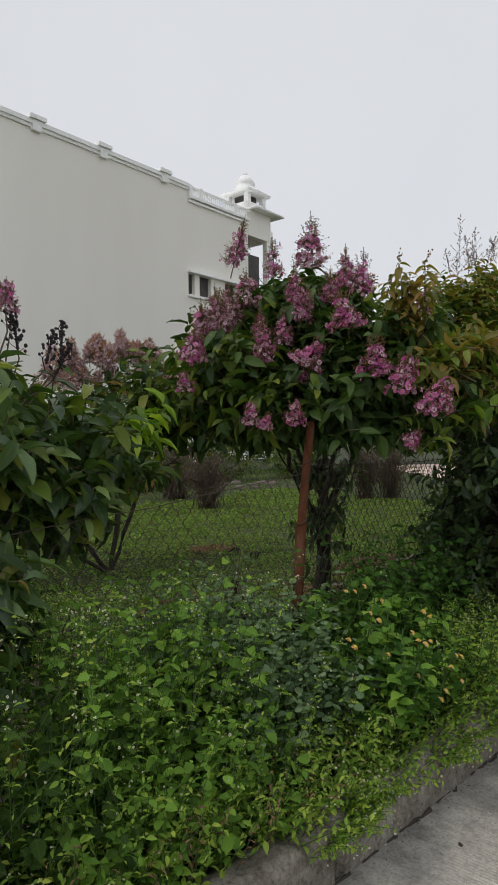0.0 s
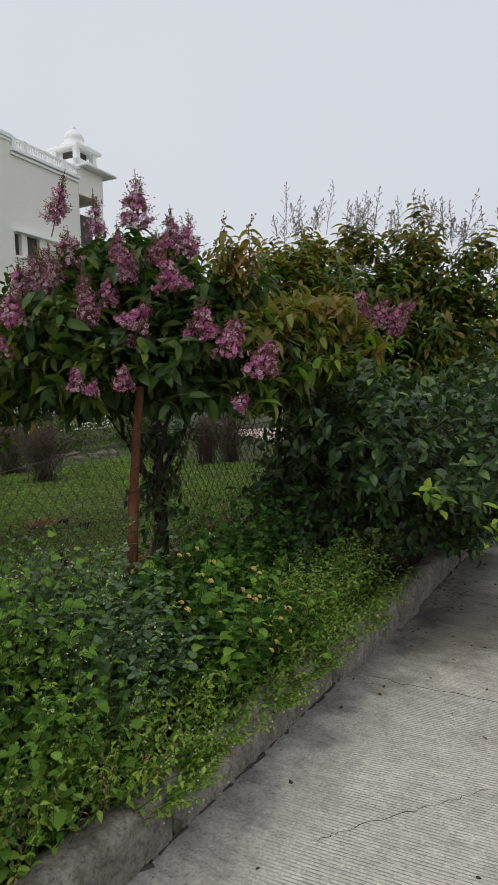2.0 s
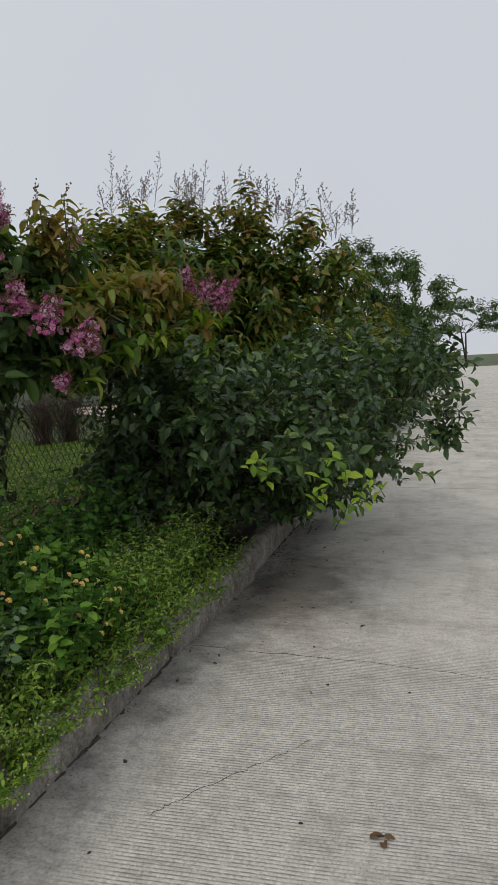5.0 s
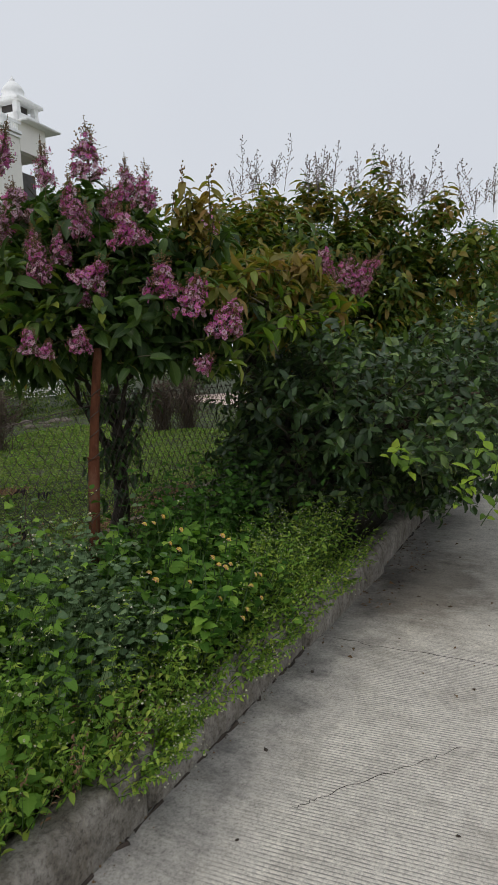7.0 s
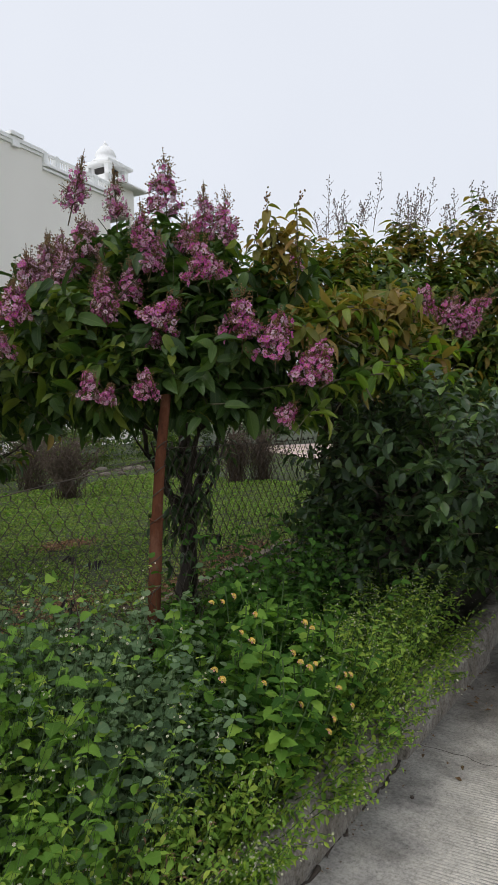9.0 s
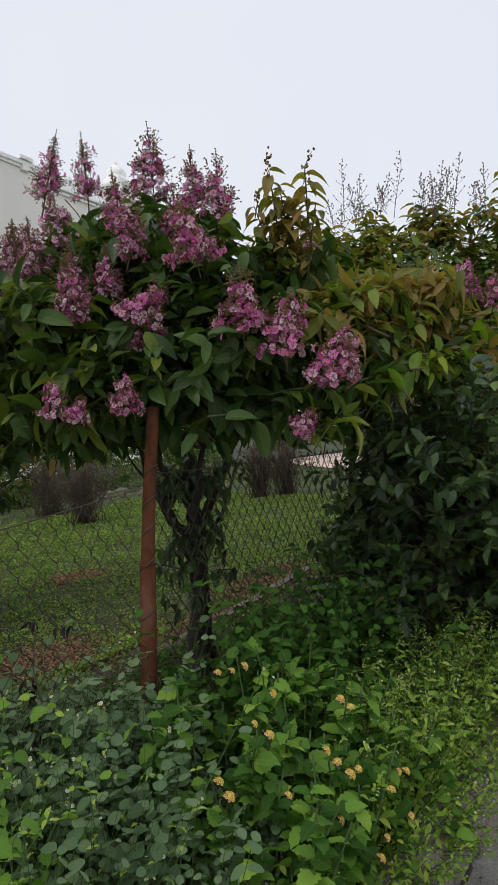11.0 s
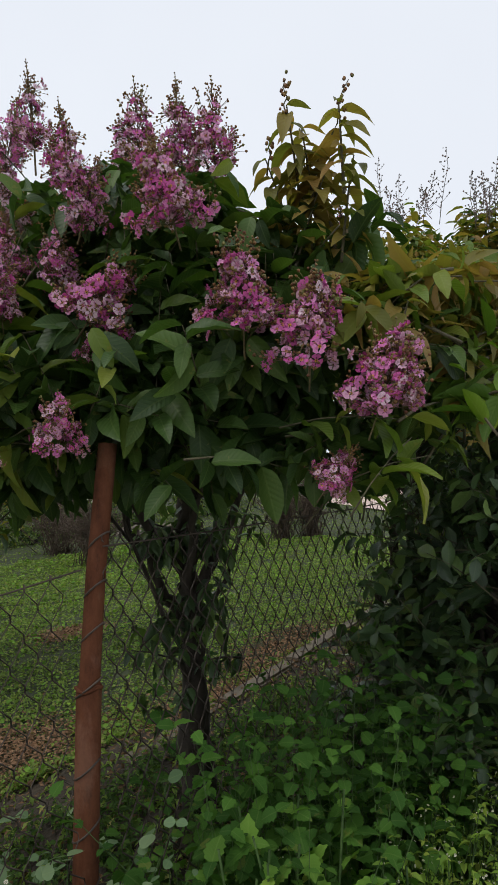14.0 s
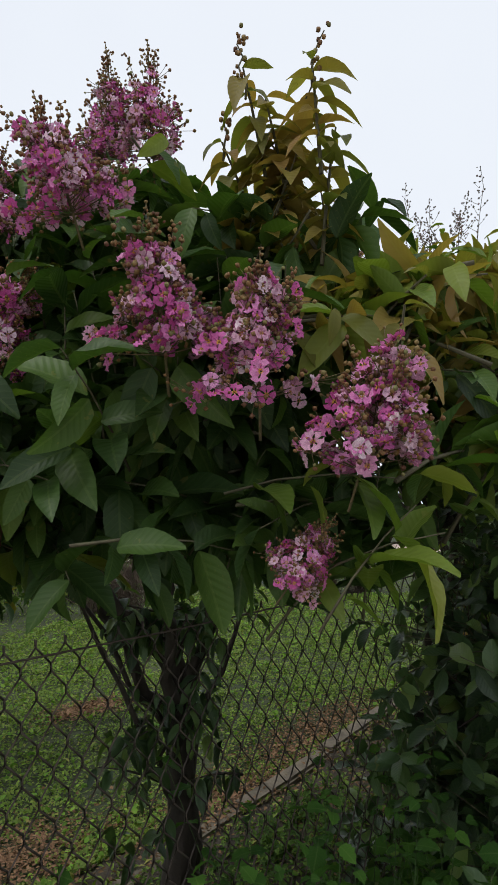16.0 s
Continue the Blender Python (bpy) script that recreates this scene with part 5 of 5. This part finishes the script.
single_leaves(bush, LEAF, one[3::8], m_bronze_one)
single_leaves(bush, LEAF, one[7::8], m_leaf_one)
M, tw = shoots(np.array([(0.4, 0.98, 1.64), (0.34, 0.98, 1.6), (0.28, 0.94, 1.58)]), np.array([[0.6, -0.5, 0.1]] * 3), 0.22, 8, 0.12, 0.42, droop=0.5)
single_leaves(bush, LEAF, M, m_lime_one, "young_leaf")
feet = np.array([(-0.33, 0.98, 1.84), (-0.3, 0.97, 1.76), (-0.22, 0.93, 1.72), (-0.17, 0.9, 1.74), (-0.2, 0.91, 1.68)])
st, kn = spikes(feet, 0.17, 1, 0.034)
limbs([(curve_points((-0.4, 0.98, 1.3 + 0.04 * k), p, 0.02, 5, 0.008), np.linspace(0.005, 0.0028, 6)) for k, p in enumerate(list(feet) + [np.array((-0.34, 0.985, 1.93))])], bush, "seed_stem", 5, m_twig)
rod_part("seed_stalk", st, m_seed, bush, "dark seed stalks", 4)
plant_part("seed", KNOB, dots(kn, 0.0075), m_seed, bush, "nearly black seed capsules")

panicle(bush, (-0.34, 0.985, 1.93), "round", 0.11, (0, 0, 1), 2)

# pale pink bush further back on the lawn
back = thing("crape_myrtle", (2.3, 4.4, 0.1), "crape myrtle bush covered with faded pink blossom", "shrub", group="crape myrtles")
crown = [((2.4, 4.2, 2.05), (0.7, 0.4, 0.28)), ((2.4, 4.2, 1.75), (0.8, 0.7, 0.5)), ((1.3, 4.6, 1.6), (0.8, 0.7, 0.6)), ((0.3, 4.8, 1.5), (0.8, 0.6, 0.7)), ((3.2, 4.0, 1.55), (0.5, 0.5, 0.35)), ((2.2, 4.3, 1.15), (0.9, 0.7, 0.35)), ((1.0, 4.6, 1.0), (0.9, 0.7, 0.45))]
tips, out = shell_points(340, crown, 0.5)
M, tw = shoots(tips, out, 0.3, 9, 0.14, 0.4, droop=0.5)
b = np.array((2.3, 4.4, 0.05))
limbs(limb_set(b, [(b + (0.1, 0, 0.6), 0.03), (b + (-0.6, 0, 0.7), 0.03), (b + (0.5, 0.1, 0.9), 0.025), (b + (-1.2, 0.2, 0.8), 0.015)], tips[::12], 0.022, 0.01), back, "stem")
br = rng.uniform(0, 1, len(M)) < 0.3
plant_part("foliage", LEAF, M[~br], m_leaf, back, "green leaves")
plant_part("old_foliage", LEAF, M[br], m_bronze, back, "brown-tinted leaves")
for i in range(95):
    s = rng.uniform(1.55, 3.3)
    panicle(back, (s, 4.2 + rng.normal(0, 0.2), 2.3 - 0.32 * ((s - 2.25) / 0.95) ** 2 - 0.34 * rng.uniform(0, 1) ** 1.6), "pale", rng.uniform(0.13, 0.19), (0, 0, 1), i)

# shrubs closing the garden
for i, (s, n, r, h) in enumerate(((-8, 12, 3.0, 3.4), (-4, 12.5, 3.0, 3.4), (0.5, 13, 3.0, 3.4), (4.5, 14, 3.0, 3.2), (8.5, 14.8, 3.0, 3.2), (12.5, 14.8, 3.0, 3.1), (16.5, 14, 3.0, 3.0), (20.5, 12.5, 3.0, 3.0), (24, 10, 3.0, 3.0), (27, 7, 3.0, 3.0), (29, 3.5, 3.0, 3.0))):
    p = np.array((s, n, 0.05))
    sh = thing("hedge_shrub", tuple(p), "dark green shrub at the far edge of the lawn", "shrub", group="shrubs behind the lawn")
    tips, out = shell_points(420, [(p + (0, 0, h * 0.5), (r, 1.2, h * 0.5))], 0.6, low=-0.7)
    M, tw = shoots(tips, out, 0.45, 9, 0.17, 0.42, droop=0.4)
    limbs(limb_set(p, [(p + (0.3, 0, 0.5), 0.05), (p + (-0.4, 0, 0.5), 0.05)], tips[::40], 0.08, 0.03), sh, "stem")
    plant_part("foliage", SMALL, M, m_far, sh)

for s, n, r, h in ((3.2, 10.6, 1.3, 1.5), (5.4, 11.0, 1.5, 1.7), (8.0, 11.4, 1.5, 1.6), (10.6, 11.8, 1.5, 1.5), (13.4, 11.4, 1.5, 1.6)):
    sh = thing("low_shrub", (s, n, 0.05), "low olive-brown shrub at the back of the lawn", "shrub", group="low shrubs behind the lawn")
    tips, out = shell_points(230, [((s, n, h * 0.45), (r, 0.7, h * 0.55))], 0.5, low=-0.7)
    M, tw = shoots(tips, out, 0.4, 9, 0.11, 0.4, droop=0.4)
    limbs(limb_set((s, n, 0.05), [((s + 0.2, n, 0.4), 0.03), ((s - 0.3, n, 0.4), 0.03)], tips[::30], 0.05, 0.02), sh, "stem")
    sp = rng.uniform(0, 1, len(M)) < 0.4
    plant_part("foliage", SMALL, M[sp], m_far, sh, "dull green leaves")
    plant_part("old_foliage", SMALL, M[~sp], m_olive, sh, "olive-brown leaves")


def dry_bush(s, n, h, w, label):
    """A tangle of thin bare branches."""
    dry = thing("dry_bush", (s, n, 0.1), label, "shrub", group="dry bushes")
    b = np.array((s, n, 0.05))
    paths = []
    for k in range(110):
        a, q = rng.uniform(0, 6.28), abs(rng.normal(0, 0.34 * w))
        tip = b + np.array([q * math.cos(a), q * math.sin(a), h * rng.uniform(0.55, 1.0)])
        foot = b + np.array([rng.normal(0, 0.1 * w), rng.normal(0, 0.1 * w), 0])
        line = curve_points(foot, tip, 0.05, 4, 0.06)
        paths.append((line, np.linspace(0.007, 0.003, 5)))
        for _ in range(5):
            j = rng.integers(2, 5)
            paths.append((np.array([line[j], line[j] + rng.normal(0, 0.12, 3) + (0, 0, 0.06)]), np.array([0.005, 0.003])))
    rod_part("branch", paths, m_dry, dry, "tangle of thin bare branches", 4, "stuff")


dry_bush(6.55, 7.7, 1.05, 1.0, "leafless dry grey-brown bush on the lawn")
dry_bush(7.2, 9.4, 1.1, 1.5, "wide leafless dry bush behind the lawn")
dry_bush(9.95, 6.0, 1.05, 0.8, "leafless dry brown bush at the lawn edge")
dry_bush(9.5, 6.3, 1.0, 0.8, "leafless dry brown bush in front of the paved yard")
dry_bush(12.6, 5.0, 1.1, 1.0, "leafless dry brown bush at the lawn edge")

# pale paved strip and rubble beyond the lawn
path = thing("path", (0, 0, 0), "pale pinkish paved yard beyond the lawn", "path", kind="structure",
             mesh=grid_mesh("path", -4.5, 4.5, -3.0, 3.0, 0.5, 0.5, lambda s, n: 0.128 + 0 * s, m_pinkwall))
path.matrix_basis = M_ROAD @ pose(19.1, 7.9, 0, 0, 0, 51)
for k in range(14):
    bm = bmesh.new()
    bmesh.ops.create_icosphere(bm, subdivisions=2, radius=1.0)
    for v in bm.verts:
        v.co = Vector((v.co.x, v.co.y * 0.8, v.co.z * 0.5)) * (1 + 0.35 * noise.noise(v.co * 1.7 + Vector((k, 0, 0))))
    q = rng.uniform(0.07, 0.17)
    ob = thing("stone", (10.6 + rng.normal(0, 0.5), 10.6 + rng.normal(0, 0.35), 0.12), "pale grey rubble stone lying on the lawn", "stone", "stones on the lawn", mesh=from_bm("stone", bm, m_rubble, True))
    ob.matrix_basis = ob.matrix_basis @ pose(0, 0, 0, 0, 0, rng.uniform(0, 360)) @ Matrix.Scale(q, 4)


# ---- weeds on the verge ----
# lantana flower heads
BLOOMS = ((0.78, 3.86, 0.75), (0.82, 3.86, 0.75), (0.847, 3.75, 0.8), (1.087, 3.682, 0.706), (1.106, 3.653, 0.694), (0.838, 3.523, 0.745), (0.87, 3.514, 0.718), (0.995, 3.481, 0.679), (1.021, 3.487, 0.645), (1.047, 3.4, 0.67), (1.03, 3.41, 0.655), (0.896, 3.463, 0.598), (1.214, 3.574, 0.55), (1.175, 3.58, 0.505), (1.1, 3.46, 0.42), (1.13, 3.5, 0.44), (1.02, 3.5, 0.5), (0.9, 3.62, 0.77), (0.74, 3.45, 0.66), (0.76, 3.42, 0.64), (1.2, 3.52, 0.47), (1.19, 3.56, 0.56))


def clear_of_blooms(M):
    """Drops the leaves that would cover a lantana head on its open side."""
    mid = M[:, :3, 3] + 0.5 * M[:, :3, 1]
    keep = np.ones(len(M), bool)
    ahead = np.array(M_BACK.to_3x3() @ Vector((-0.1, -0.9, 0.45)).normalized())
    for p in BLOOMS:
        off = mid - np.array(local(*p))
        far = off @ ahead
        keep &= ~((far > -0.01) & (far < 0.4) & (np.linalg.norm(off - far[:, None] * ahead, axis=1) < 0.03))
    return M[keep]


def weeds(name, label, region, count, height, leaf, T, aspect, mat, per=10, droop=0.3, lean=(0, 0), heads=None, clumps=0, heap=0.0):
    """Upright weeds in a stretch of the verge: stems with paired leaves."""
    (s0, s1), (n0, n1) = region
    w = thing(name, ((s0 + s1) / 2, (n0 + n1) / 2, 0.13), label, "weeds", kind="stuff")
    s, n = rng.uniform(s0, s1, count), rng.uniform(n0, n1, count)
    if clumps:
        s = rng.uniform(s0, s1, clumps)[rng.integers(0, clumps, count)] + rng.normal(0, 0.07, count)
    h = np.array([height(a, b) for a, b in zip(s, n)]) * rng.uniform(0.7, 1.12, count)
    h *= 1 + heap * np.sin(s * 9.1 + 2 * np.sin(n * 7)) * np.cos(n * 8.3 + s * 3.7)
    h = np.minimum(h, 0.84)
    foot = np.stack([s, n, np.full(count, 0.12)], -1)
    tip = foot + np.stack([rng.normal(lean[0], 0.25, count) * h, rng.normal(lean[1], 0.2, count) * h, h], -1)
    k = np.arange(per)
    f = 0.25 + 0.75 * (k // 2) / max(1, per // 2 - 1)
    B = foot[:, None] + (tip - foot)[:, None] * f[None, :, None]
    turn = rng.uniform(0, 6.28, (count, 1)) + (k // 2) * 1.57 + (k % 2) * np.pi
    D = np.stack([np.cos(turn), np.sin(turn), 0.25 - droop * rng.uniform(0, 1.6, turn.shape)], -1)
    up = np.array([0, 0, 1.0]) + rng.normal(0, 0.35, (count, per, 3))
    ln = leaf * rng.uniform(0.4, 1.3, (count, per)) * (1.05 - 0.45 * f)
    M = poses(B.reshape(-1, 3), D.reshape(-1, 3), up.reshape(-1, 3), ln.ravel(), ln.ravel() * aspect)
    plant_part("foliage", T, clear_of_blooms(unsettle(M, 14)), mat, w)
    rod_part("stemwork", [(np.array([a, (a + b) / 2 + rng.normal(0, 0.01, 3), b]), np.array([0.0014, 0.0011, 0.0007])) for a, b in zip(foot, tip)], m_stem, w, "", 4, "stuff")
    if heads:
        P = tip[rng.uniform(0, 1, count) < heads[0]]
        P = np.concatenate([P + rng.normal(0, 0.016, P.shape) for _ in range(3)])
        plant_part("bloom", BLOSSOM, unsettle(dots(P, heads[1] * 0.85), 45), m_whitebud, w)
    return w


rise = lambda s, n: 0.24 + 0.56 * min(1.0, max(0.0, n) / 0.55)
weeds("nettle_weeds", "lush broad-leaved green weeds on the verge", ((-0.5, 0.28), (0.12, 0.72)), 270, rise, 0.057, NETTLE, 0.8, m_weed, 14, heap=0.28)
# same weeds in the darkened green, which carries the bush's shade
weeds("nettle_weeds", "broad-leaved weeds by the bush, its shade painted in dark green", ((-2.6, -0.4), (0.12, 0.8)), 440, rise, 0.062, NETTLE, 0.8, m_shady, 14, heap=0.28)
weeds("flowering_weeds", "thin pale weed stems with tiny white flower heads", ((-2.4, 0.4), (0.15, 0.75)), 420, lambda s, n: rise(s, n) * 1.16, 0.03, SMALL, 0.5, m_pale, 14, 0.2, (0, -0.15), (0.9, 0.0042))
weeds("nettle_weeds", "lower pale green weeds spilling over the kerb", ((-2.6, 2.55), (0.1, 0.38)), 830, lambda s, n: 0.3 + (0.12 if s > 1.3 else 0.0), 0.042, SMALL, 0.5, m_pale, 12, 0.35, (0, -0.22), (0.5, 0.0036))
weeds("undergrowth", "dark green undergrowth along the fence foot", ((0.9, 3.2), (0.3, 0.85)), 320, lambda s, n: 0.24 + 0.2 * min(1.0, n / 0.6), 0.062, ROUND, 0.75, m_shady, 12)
weeds("round_leaved_weeds", "grey-green round-leaved weeds round the post foot", ((0.15, 1.05), (0.28, 1.1)), 980, lambda s, n: (0.36 + 0.27 * min(1, n / 0.6)) * (0.7 if s > 0.82 else 1.0), 0.046, DISC, 0.95, m_greyg, 14)
weeds("tall_weeds", "tall lacy light green weeds by the fence", ((-0.45, 0.28), (0.5, 0.78)), 80, lambda s, n: 0.66 + 0.22 * math.exp(-((s + 0.1) / 0.22) ** 2), 0.042, NETTLE, 0.62, m_weed, 22)
weeds("creeper", "bright green heart-leaved creeper climbing the fence", ((1.05, 1.85), (0.4, 0.78)), 130, lambda s, n: 0.42 + 0.36 * max(0.0, math.sin((s - 1.0) * 3.4)), 0.055, NETTLE, 0.85, m_creep, 20)
weeds("creeper", "shaded heart-leaved creeper under the dark shrub", ((1.75, 2.6), (0.4, 0.78)), 110, lambda s, n: 0.44 + 0.36 * max(0.0, math.sin((s - 1.4) * 3.6)), 0.055, NETTLE, 0.85, m_creep, 20)

weeds("trailing_weeds", "pale yellow-green weeds trailing over the kerb edge", ((0.1, 2.7), (0.04, 0.2)), 230, lambda s, n: 0.17 + 0.1 * max(0.0, math.sin(s * 5.3 + 1.2 * math.sin(s * 2.1))), 0.034, SMALL, 0.5, m_pale, 14, 0.6, (0, -0.8), (0.5, 0.0036))
weeds("trailing_weeds", "yellow-green weed runners hanging down the kerb face", ((0.2, 2.8), (0.03, 0.14)), 190, lambda s, n: 0.075, 0.03, SMALL, 0.5, m_pale, 14, 0.8, (0, -2.3), (0.4, 0.004), 15)
weeds("flowering_weeds", "lacy weeds with tiny white flower heads beside the lantana", ((1.15, 2.4), (0.12, 0.5)), 280, lambda s, n: 0.46, 0.04, SMALL, 0.5, m_pale, 14, 0.2, (0, -0.2), (0.9, 0.0034))

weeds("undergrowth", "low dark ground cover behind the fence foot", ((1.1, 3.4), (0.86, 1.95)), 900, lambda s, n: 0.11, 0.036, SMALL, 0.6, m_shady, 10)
weeds("trailing_weeds", "yellowing weed tuft hanging over the kerb", ((0.36, 0.54), (0.0, 0.1)), 40, lambda s, n: 0.16, 0.03, SMALL, 0.45, m_lime, 14, 0.6, (0, -0.7), (0.6, 0.004))
weeds("dry_weeds", "brown withered weed stalks among the green by the kerb", ((-1.3, 0.35), (0.08, 0.3)), 70, lambda s, n: 0.33, 0.026, SMALL, 0.35, m_earth, 14, 0.5, (0, -0.4))

lantana = thing("lantana", (1.2, 0.35, 0.13), "lantana bush with orange and yellow flower heads", "shrub")
foot = np.stack([rng.uniform(0.8, 1.4, 90), rng.uniform(0.1, 0.55, 90), np.full(90, 0.12)], -1)
tip = foot + np.stack([rng.normal(-0.04, 0.08, 90), rng.normal(-0.06, 0.08, 90), 0.3 + 0.45 * foot[:, 1] + rng.uniform(0.0, 0.14, 90)], -1)
M, tw = shoots(tip, np.tile([[0, -0.2, 0.6]], (90, 1)), 0.32, 14, 0.058, 0.72, droop=0.3)
M = clear_of_blooms(unsettle(M, 14))
plant_part("foliage", NETTLE, M[::2], m_weed, lantana, "rough green leaves")
plant_part("lower_foliage", NETTLE, M[1::2], m_creep, lantana, "darker rough leaves")
rod_part("stem", [(np.array([a, b]), np.array([0.004, 0.003])) for a, b in zip(foot, tip)], m_stem, lantana, "", 4, "stuff")
golden = []
for k in range(16):
    a, r = k * 2.4, 0.9 * math.sqrt(k / 16)
    golden.append(((r * math.cos(a), r * math.sin(a), 0.8 * (1 - r * r)), (r * math.cos(a), r * math.sin(a), 1.0)))
P, Z = np.array([g[0] for g in golden]), unit(np.array([g[1] for g in golden]))
X = unit(np.cross(Z, (0.3, 1, 0)))
M = np.zeros((16, 4, 4))
M[:, :3, 0], M[:, :3, 1], M[:, :3, 2], M[:, :3, 3], M[:, 3, 3] = X * 0.3, np.cross(Z, X) * 0.3, Z * 0.3, P, 1
V, F, uv = scatter(BLOSSOM, M)
head = mesh_of("flower_head", V, F, m_lantana, uv)
for x, y, z in BLOOMS:
    part("flower_head", head, lantana, "orange and yellow flower head", m=Matrix.Translation(local(x, y, z)) @ pose(0, 0, 0, rng.uniform(10, 75), rng.uniform(-25, 25), 0) @ Matrix.Scale(rng.uniform(0.0085, 0.0135), 4))


# withered plant caught in the fence
dead_plant = thing("dead_plant", (0.55, 0.77, 0.13), "withered blackish weed with shrivelled leaves against the fence", "weed")
line = curve_points((0.55, 0.77, 0.2), (0.62, 0.77, 0.95), 0.03, 6, 0.012)
rod_part("stem", [(line, np.linspace(0.004, 0.002, 7))], m_dry, dead_plant, "", 5)
M, tw = shoots(line[3:].repeat(2, 0) + rng.normal(0, 0.02, (8, 3)), np.array([[0.3, -0.3, 0.1]] * 8) + rng.normal(0, 0.4, (8, 3)), 0.08, 6, 0.032, 0.4, droop=1.6)
plant_part("withered_leaf", ARCHED, M, m_seed, dead_plant, "shrivelled dark leaves")


# ---- lawn growth and litter ----
# worn patches: place and spread
BARE = ((3.65, 4.4, 0.3, 0.22), (2.0, 2.75, 0.55, 0.35), (4.2, 2.55, 0.7, 0.3), (3.1, 2.3, 0.5, 0.2))


def sown(name, label, count, region, size, T, aspect, mat, flat=0.5, far=0.0, lift=0.0, patchy=0.0, heap=None):
    (s0, s1), (n0, n1) = region
    g = thing(name, ((s0 + s1) / 2, (n0 + n1) / 2, 0.1), label, name.replace("_", " "), kind="stuff")
    s = rng.uniform(s0, s1, count)
    n = n0 + (n1 - n0) * rng.uniform(0, 1, count) ** (1.0 + far)
    if heap:
        s, n = rng.normal(heap[0], heap[2], count), rng.normal(heap[1], heap[3], count)
    wave = np.sin(s * 5.1 + 1.7 * np.sin(n * 3.3)) * np.cos(n * 4.7 + 1.3 * np.sin(s * 2.9)) + 0.6 * np.sin(s * 13 + n * 7) * np.cos(n * 15 - s * 4)
    bare = np.zeros(count)
    for a, b, ra, rb in BARE if patchy else ():
        bare = np.maximum(bare, np.exp(-((s - a) / ra) ** 2 - ((n - b) / rb) ** 2))
    keep = (rng.uniform(0, 1, count) > patchy * (0.5 - 0.45 * wave)) & (rng.uniform(0, 1, count) > 1.15 * bare)
    s, n, wave, count = s[keep], n[keep], wave[keep], int(keep.sum())
    P = np.stack([s, n, np.maximum(soil_height(s, n) + lift + patchy * 0.03 * rng.uniform(0, 1, count) * (1 + wave), 0.006)], -1)
    D = unit(np.stack([rng.normal(0, 1, count), rng.normal(0, 1, count), np.full(count, flat)], -1))
    ln = size * rng.uniform(0.6, 1.3, count) * (1 + 0.1 * np.maximum(0, n - 2.5))
    plant_part("turf", T, poses(P, D, np.array([0, 0, 1.0]) + rng.normal(0, 0.3, (count, 3)), ln, ln * aspect), mat, g)


sown("grass", "low clover and grass over the lawn", 80000, ((-6, 20), (2.42, 15)), 0.026, TINY, 0.6, m_grass, 0.5, 0.9, patchy=0.5)
sown("clover", "dense small clover leaves over the near lawn", 250000, ((0.0, 10), (2.3, 9)), 0.018, SPECK, 0.9, m_grass, 0.5, 0.6, patchy=0.7)
sown("clover", "broader clover leaves in tufts on the lawn", 16000, ((0.0, 10), (2.3, 9)), 0.027, DISC, 0.9, m_weed, 0.45, 0.5, patchy=1.0)
sown("grass", "sparse grass on the soil strip", 9000, ((-1, 7), (0.9, 2.42)), 0.04, TINY, 0.45, m_grass, 0.8)
sown("leaf_litter", "brown fallen leaves on the soil strip", 7000, ((0, 6), (0.9, 2.75)), 0.03, TINY, 0.5, m_litter, 0.15, lift=0.012)
sown("leaf_litter", "scattered brown leaves on the road by the kerb", 30, ((1.4, 4.2), (-0.9, -0.03)), 0.03, TINY, 0.5, m_litter, 0.05, lift=-0.125)
sown("road_dirt", "crumbs of dirt and dry bits in the gutter", 260, ((-2.5, 4.2), (-0.07, 0.0)), 0.01, SPECK, 0.6, m_litter, 0.2, lift=-0.126)
sown("leaf_litter", "brown dead leaf bits by the broken kerb", 130, ((2.2, 3.7), (-0.26, 0.0)), 0.026, TINY, 0.5, m_litter, 0.1, lift=-0.125)
dead = thing("dead_leaf", (0.615, -1.165, 0.004), "torn brown dead leaf lying on the road", "leaf", mesh=None)
plant_part("leaf_blade", LEAF, poses(np.array([(0.56, -1.15, 0.008), (0.53, -1.2, 0.006), (0.58, -1.19, 0.007)]), np.array([[0.7, -0.7, 0.1], [0.9, 0.3, 0.05], [0.1, -0.9, 0.1]]), np.array([[0.2, 0.1, 1.0], [0.0, 0.2, 1.0], [-0.2, 0.0, 1.0]]), np.array([0.06, 0.05, 0.035]), np.array([0.026, 0.024, 0.018])), m_litter, dead, "", "")
for k, (a, b, ra, rb) in enumerate(BARE):
    sown("bare_earth", "reddish bare earth crumbs in a worn lawn patch", (1800, 3200, 2000, 1100)[k], ((2, 3), (2, 3)), 0.02, SPECK, 0.85, m_earth, 0.1, lift=0.016, heap=(a, b, 0.55 * ra, 0.55 * rb))
    sown("leaf_litter", "dry brown leaf bits on the worn patch", (90, 420, 260, 200)[k], ((2, 3), (2, 3)), 0.028, TINY, 0.5, m_litter, 0.15, lift=0.024, heap=(a, b, 0.8 * ra, 0.8 * rb))
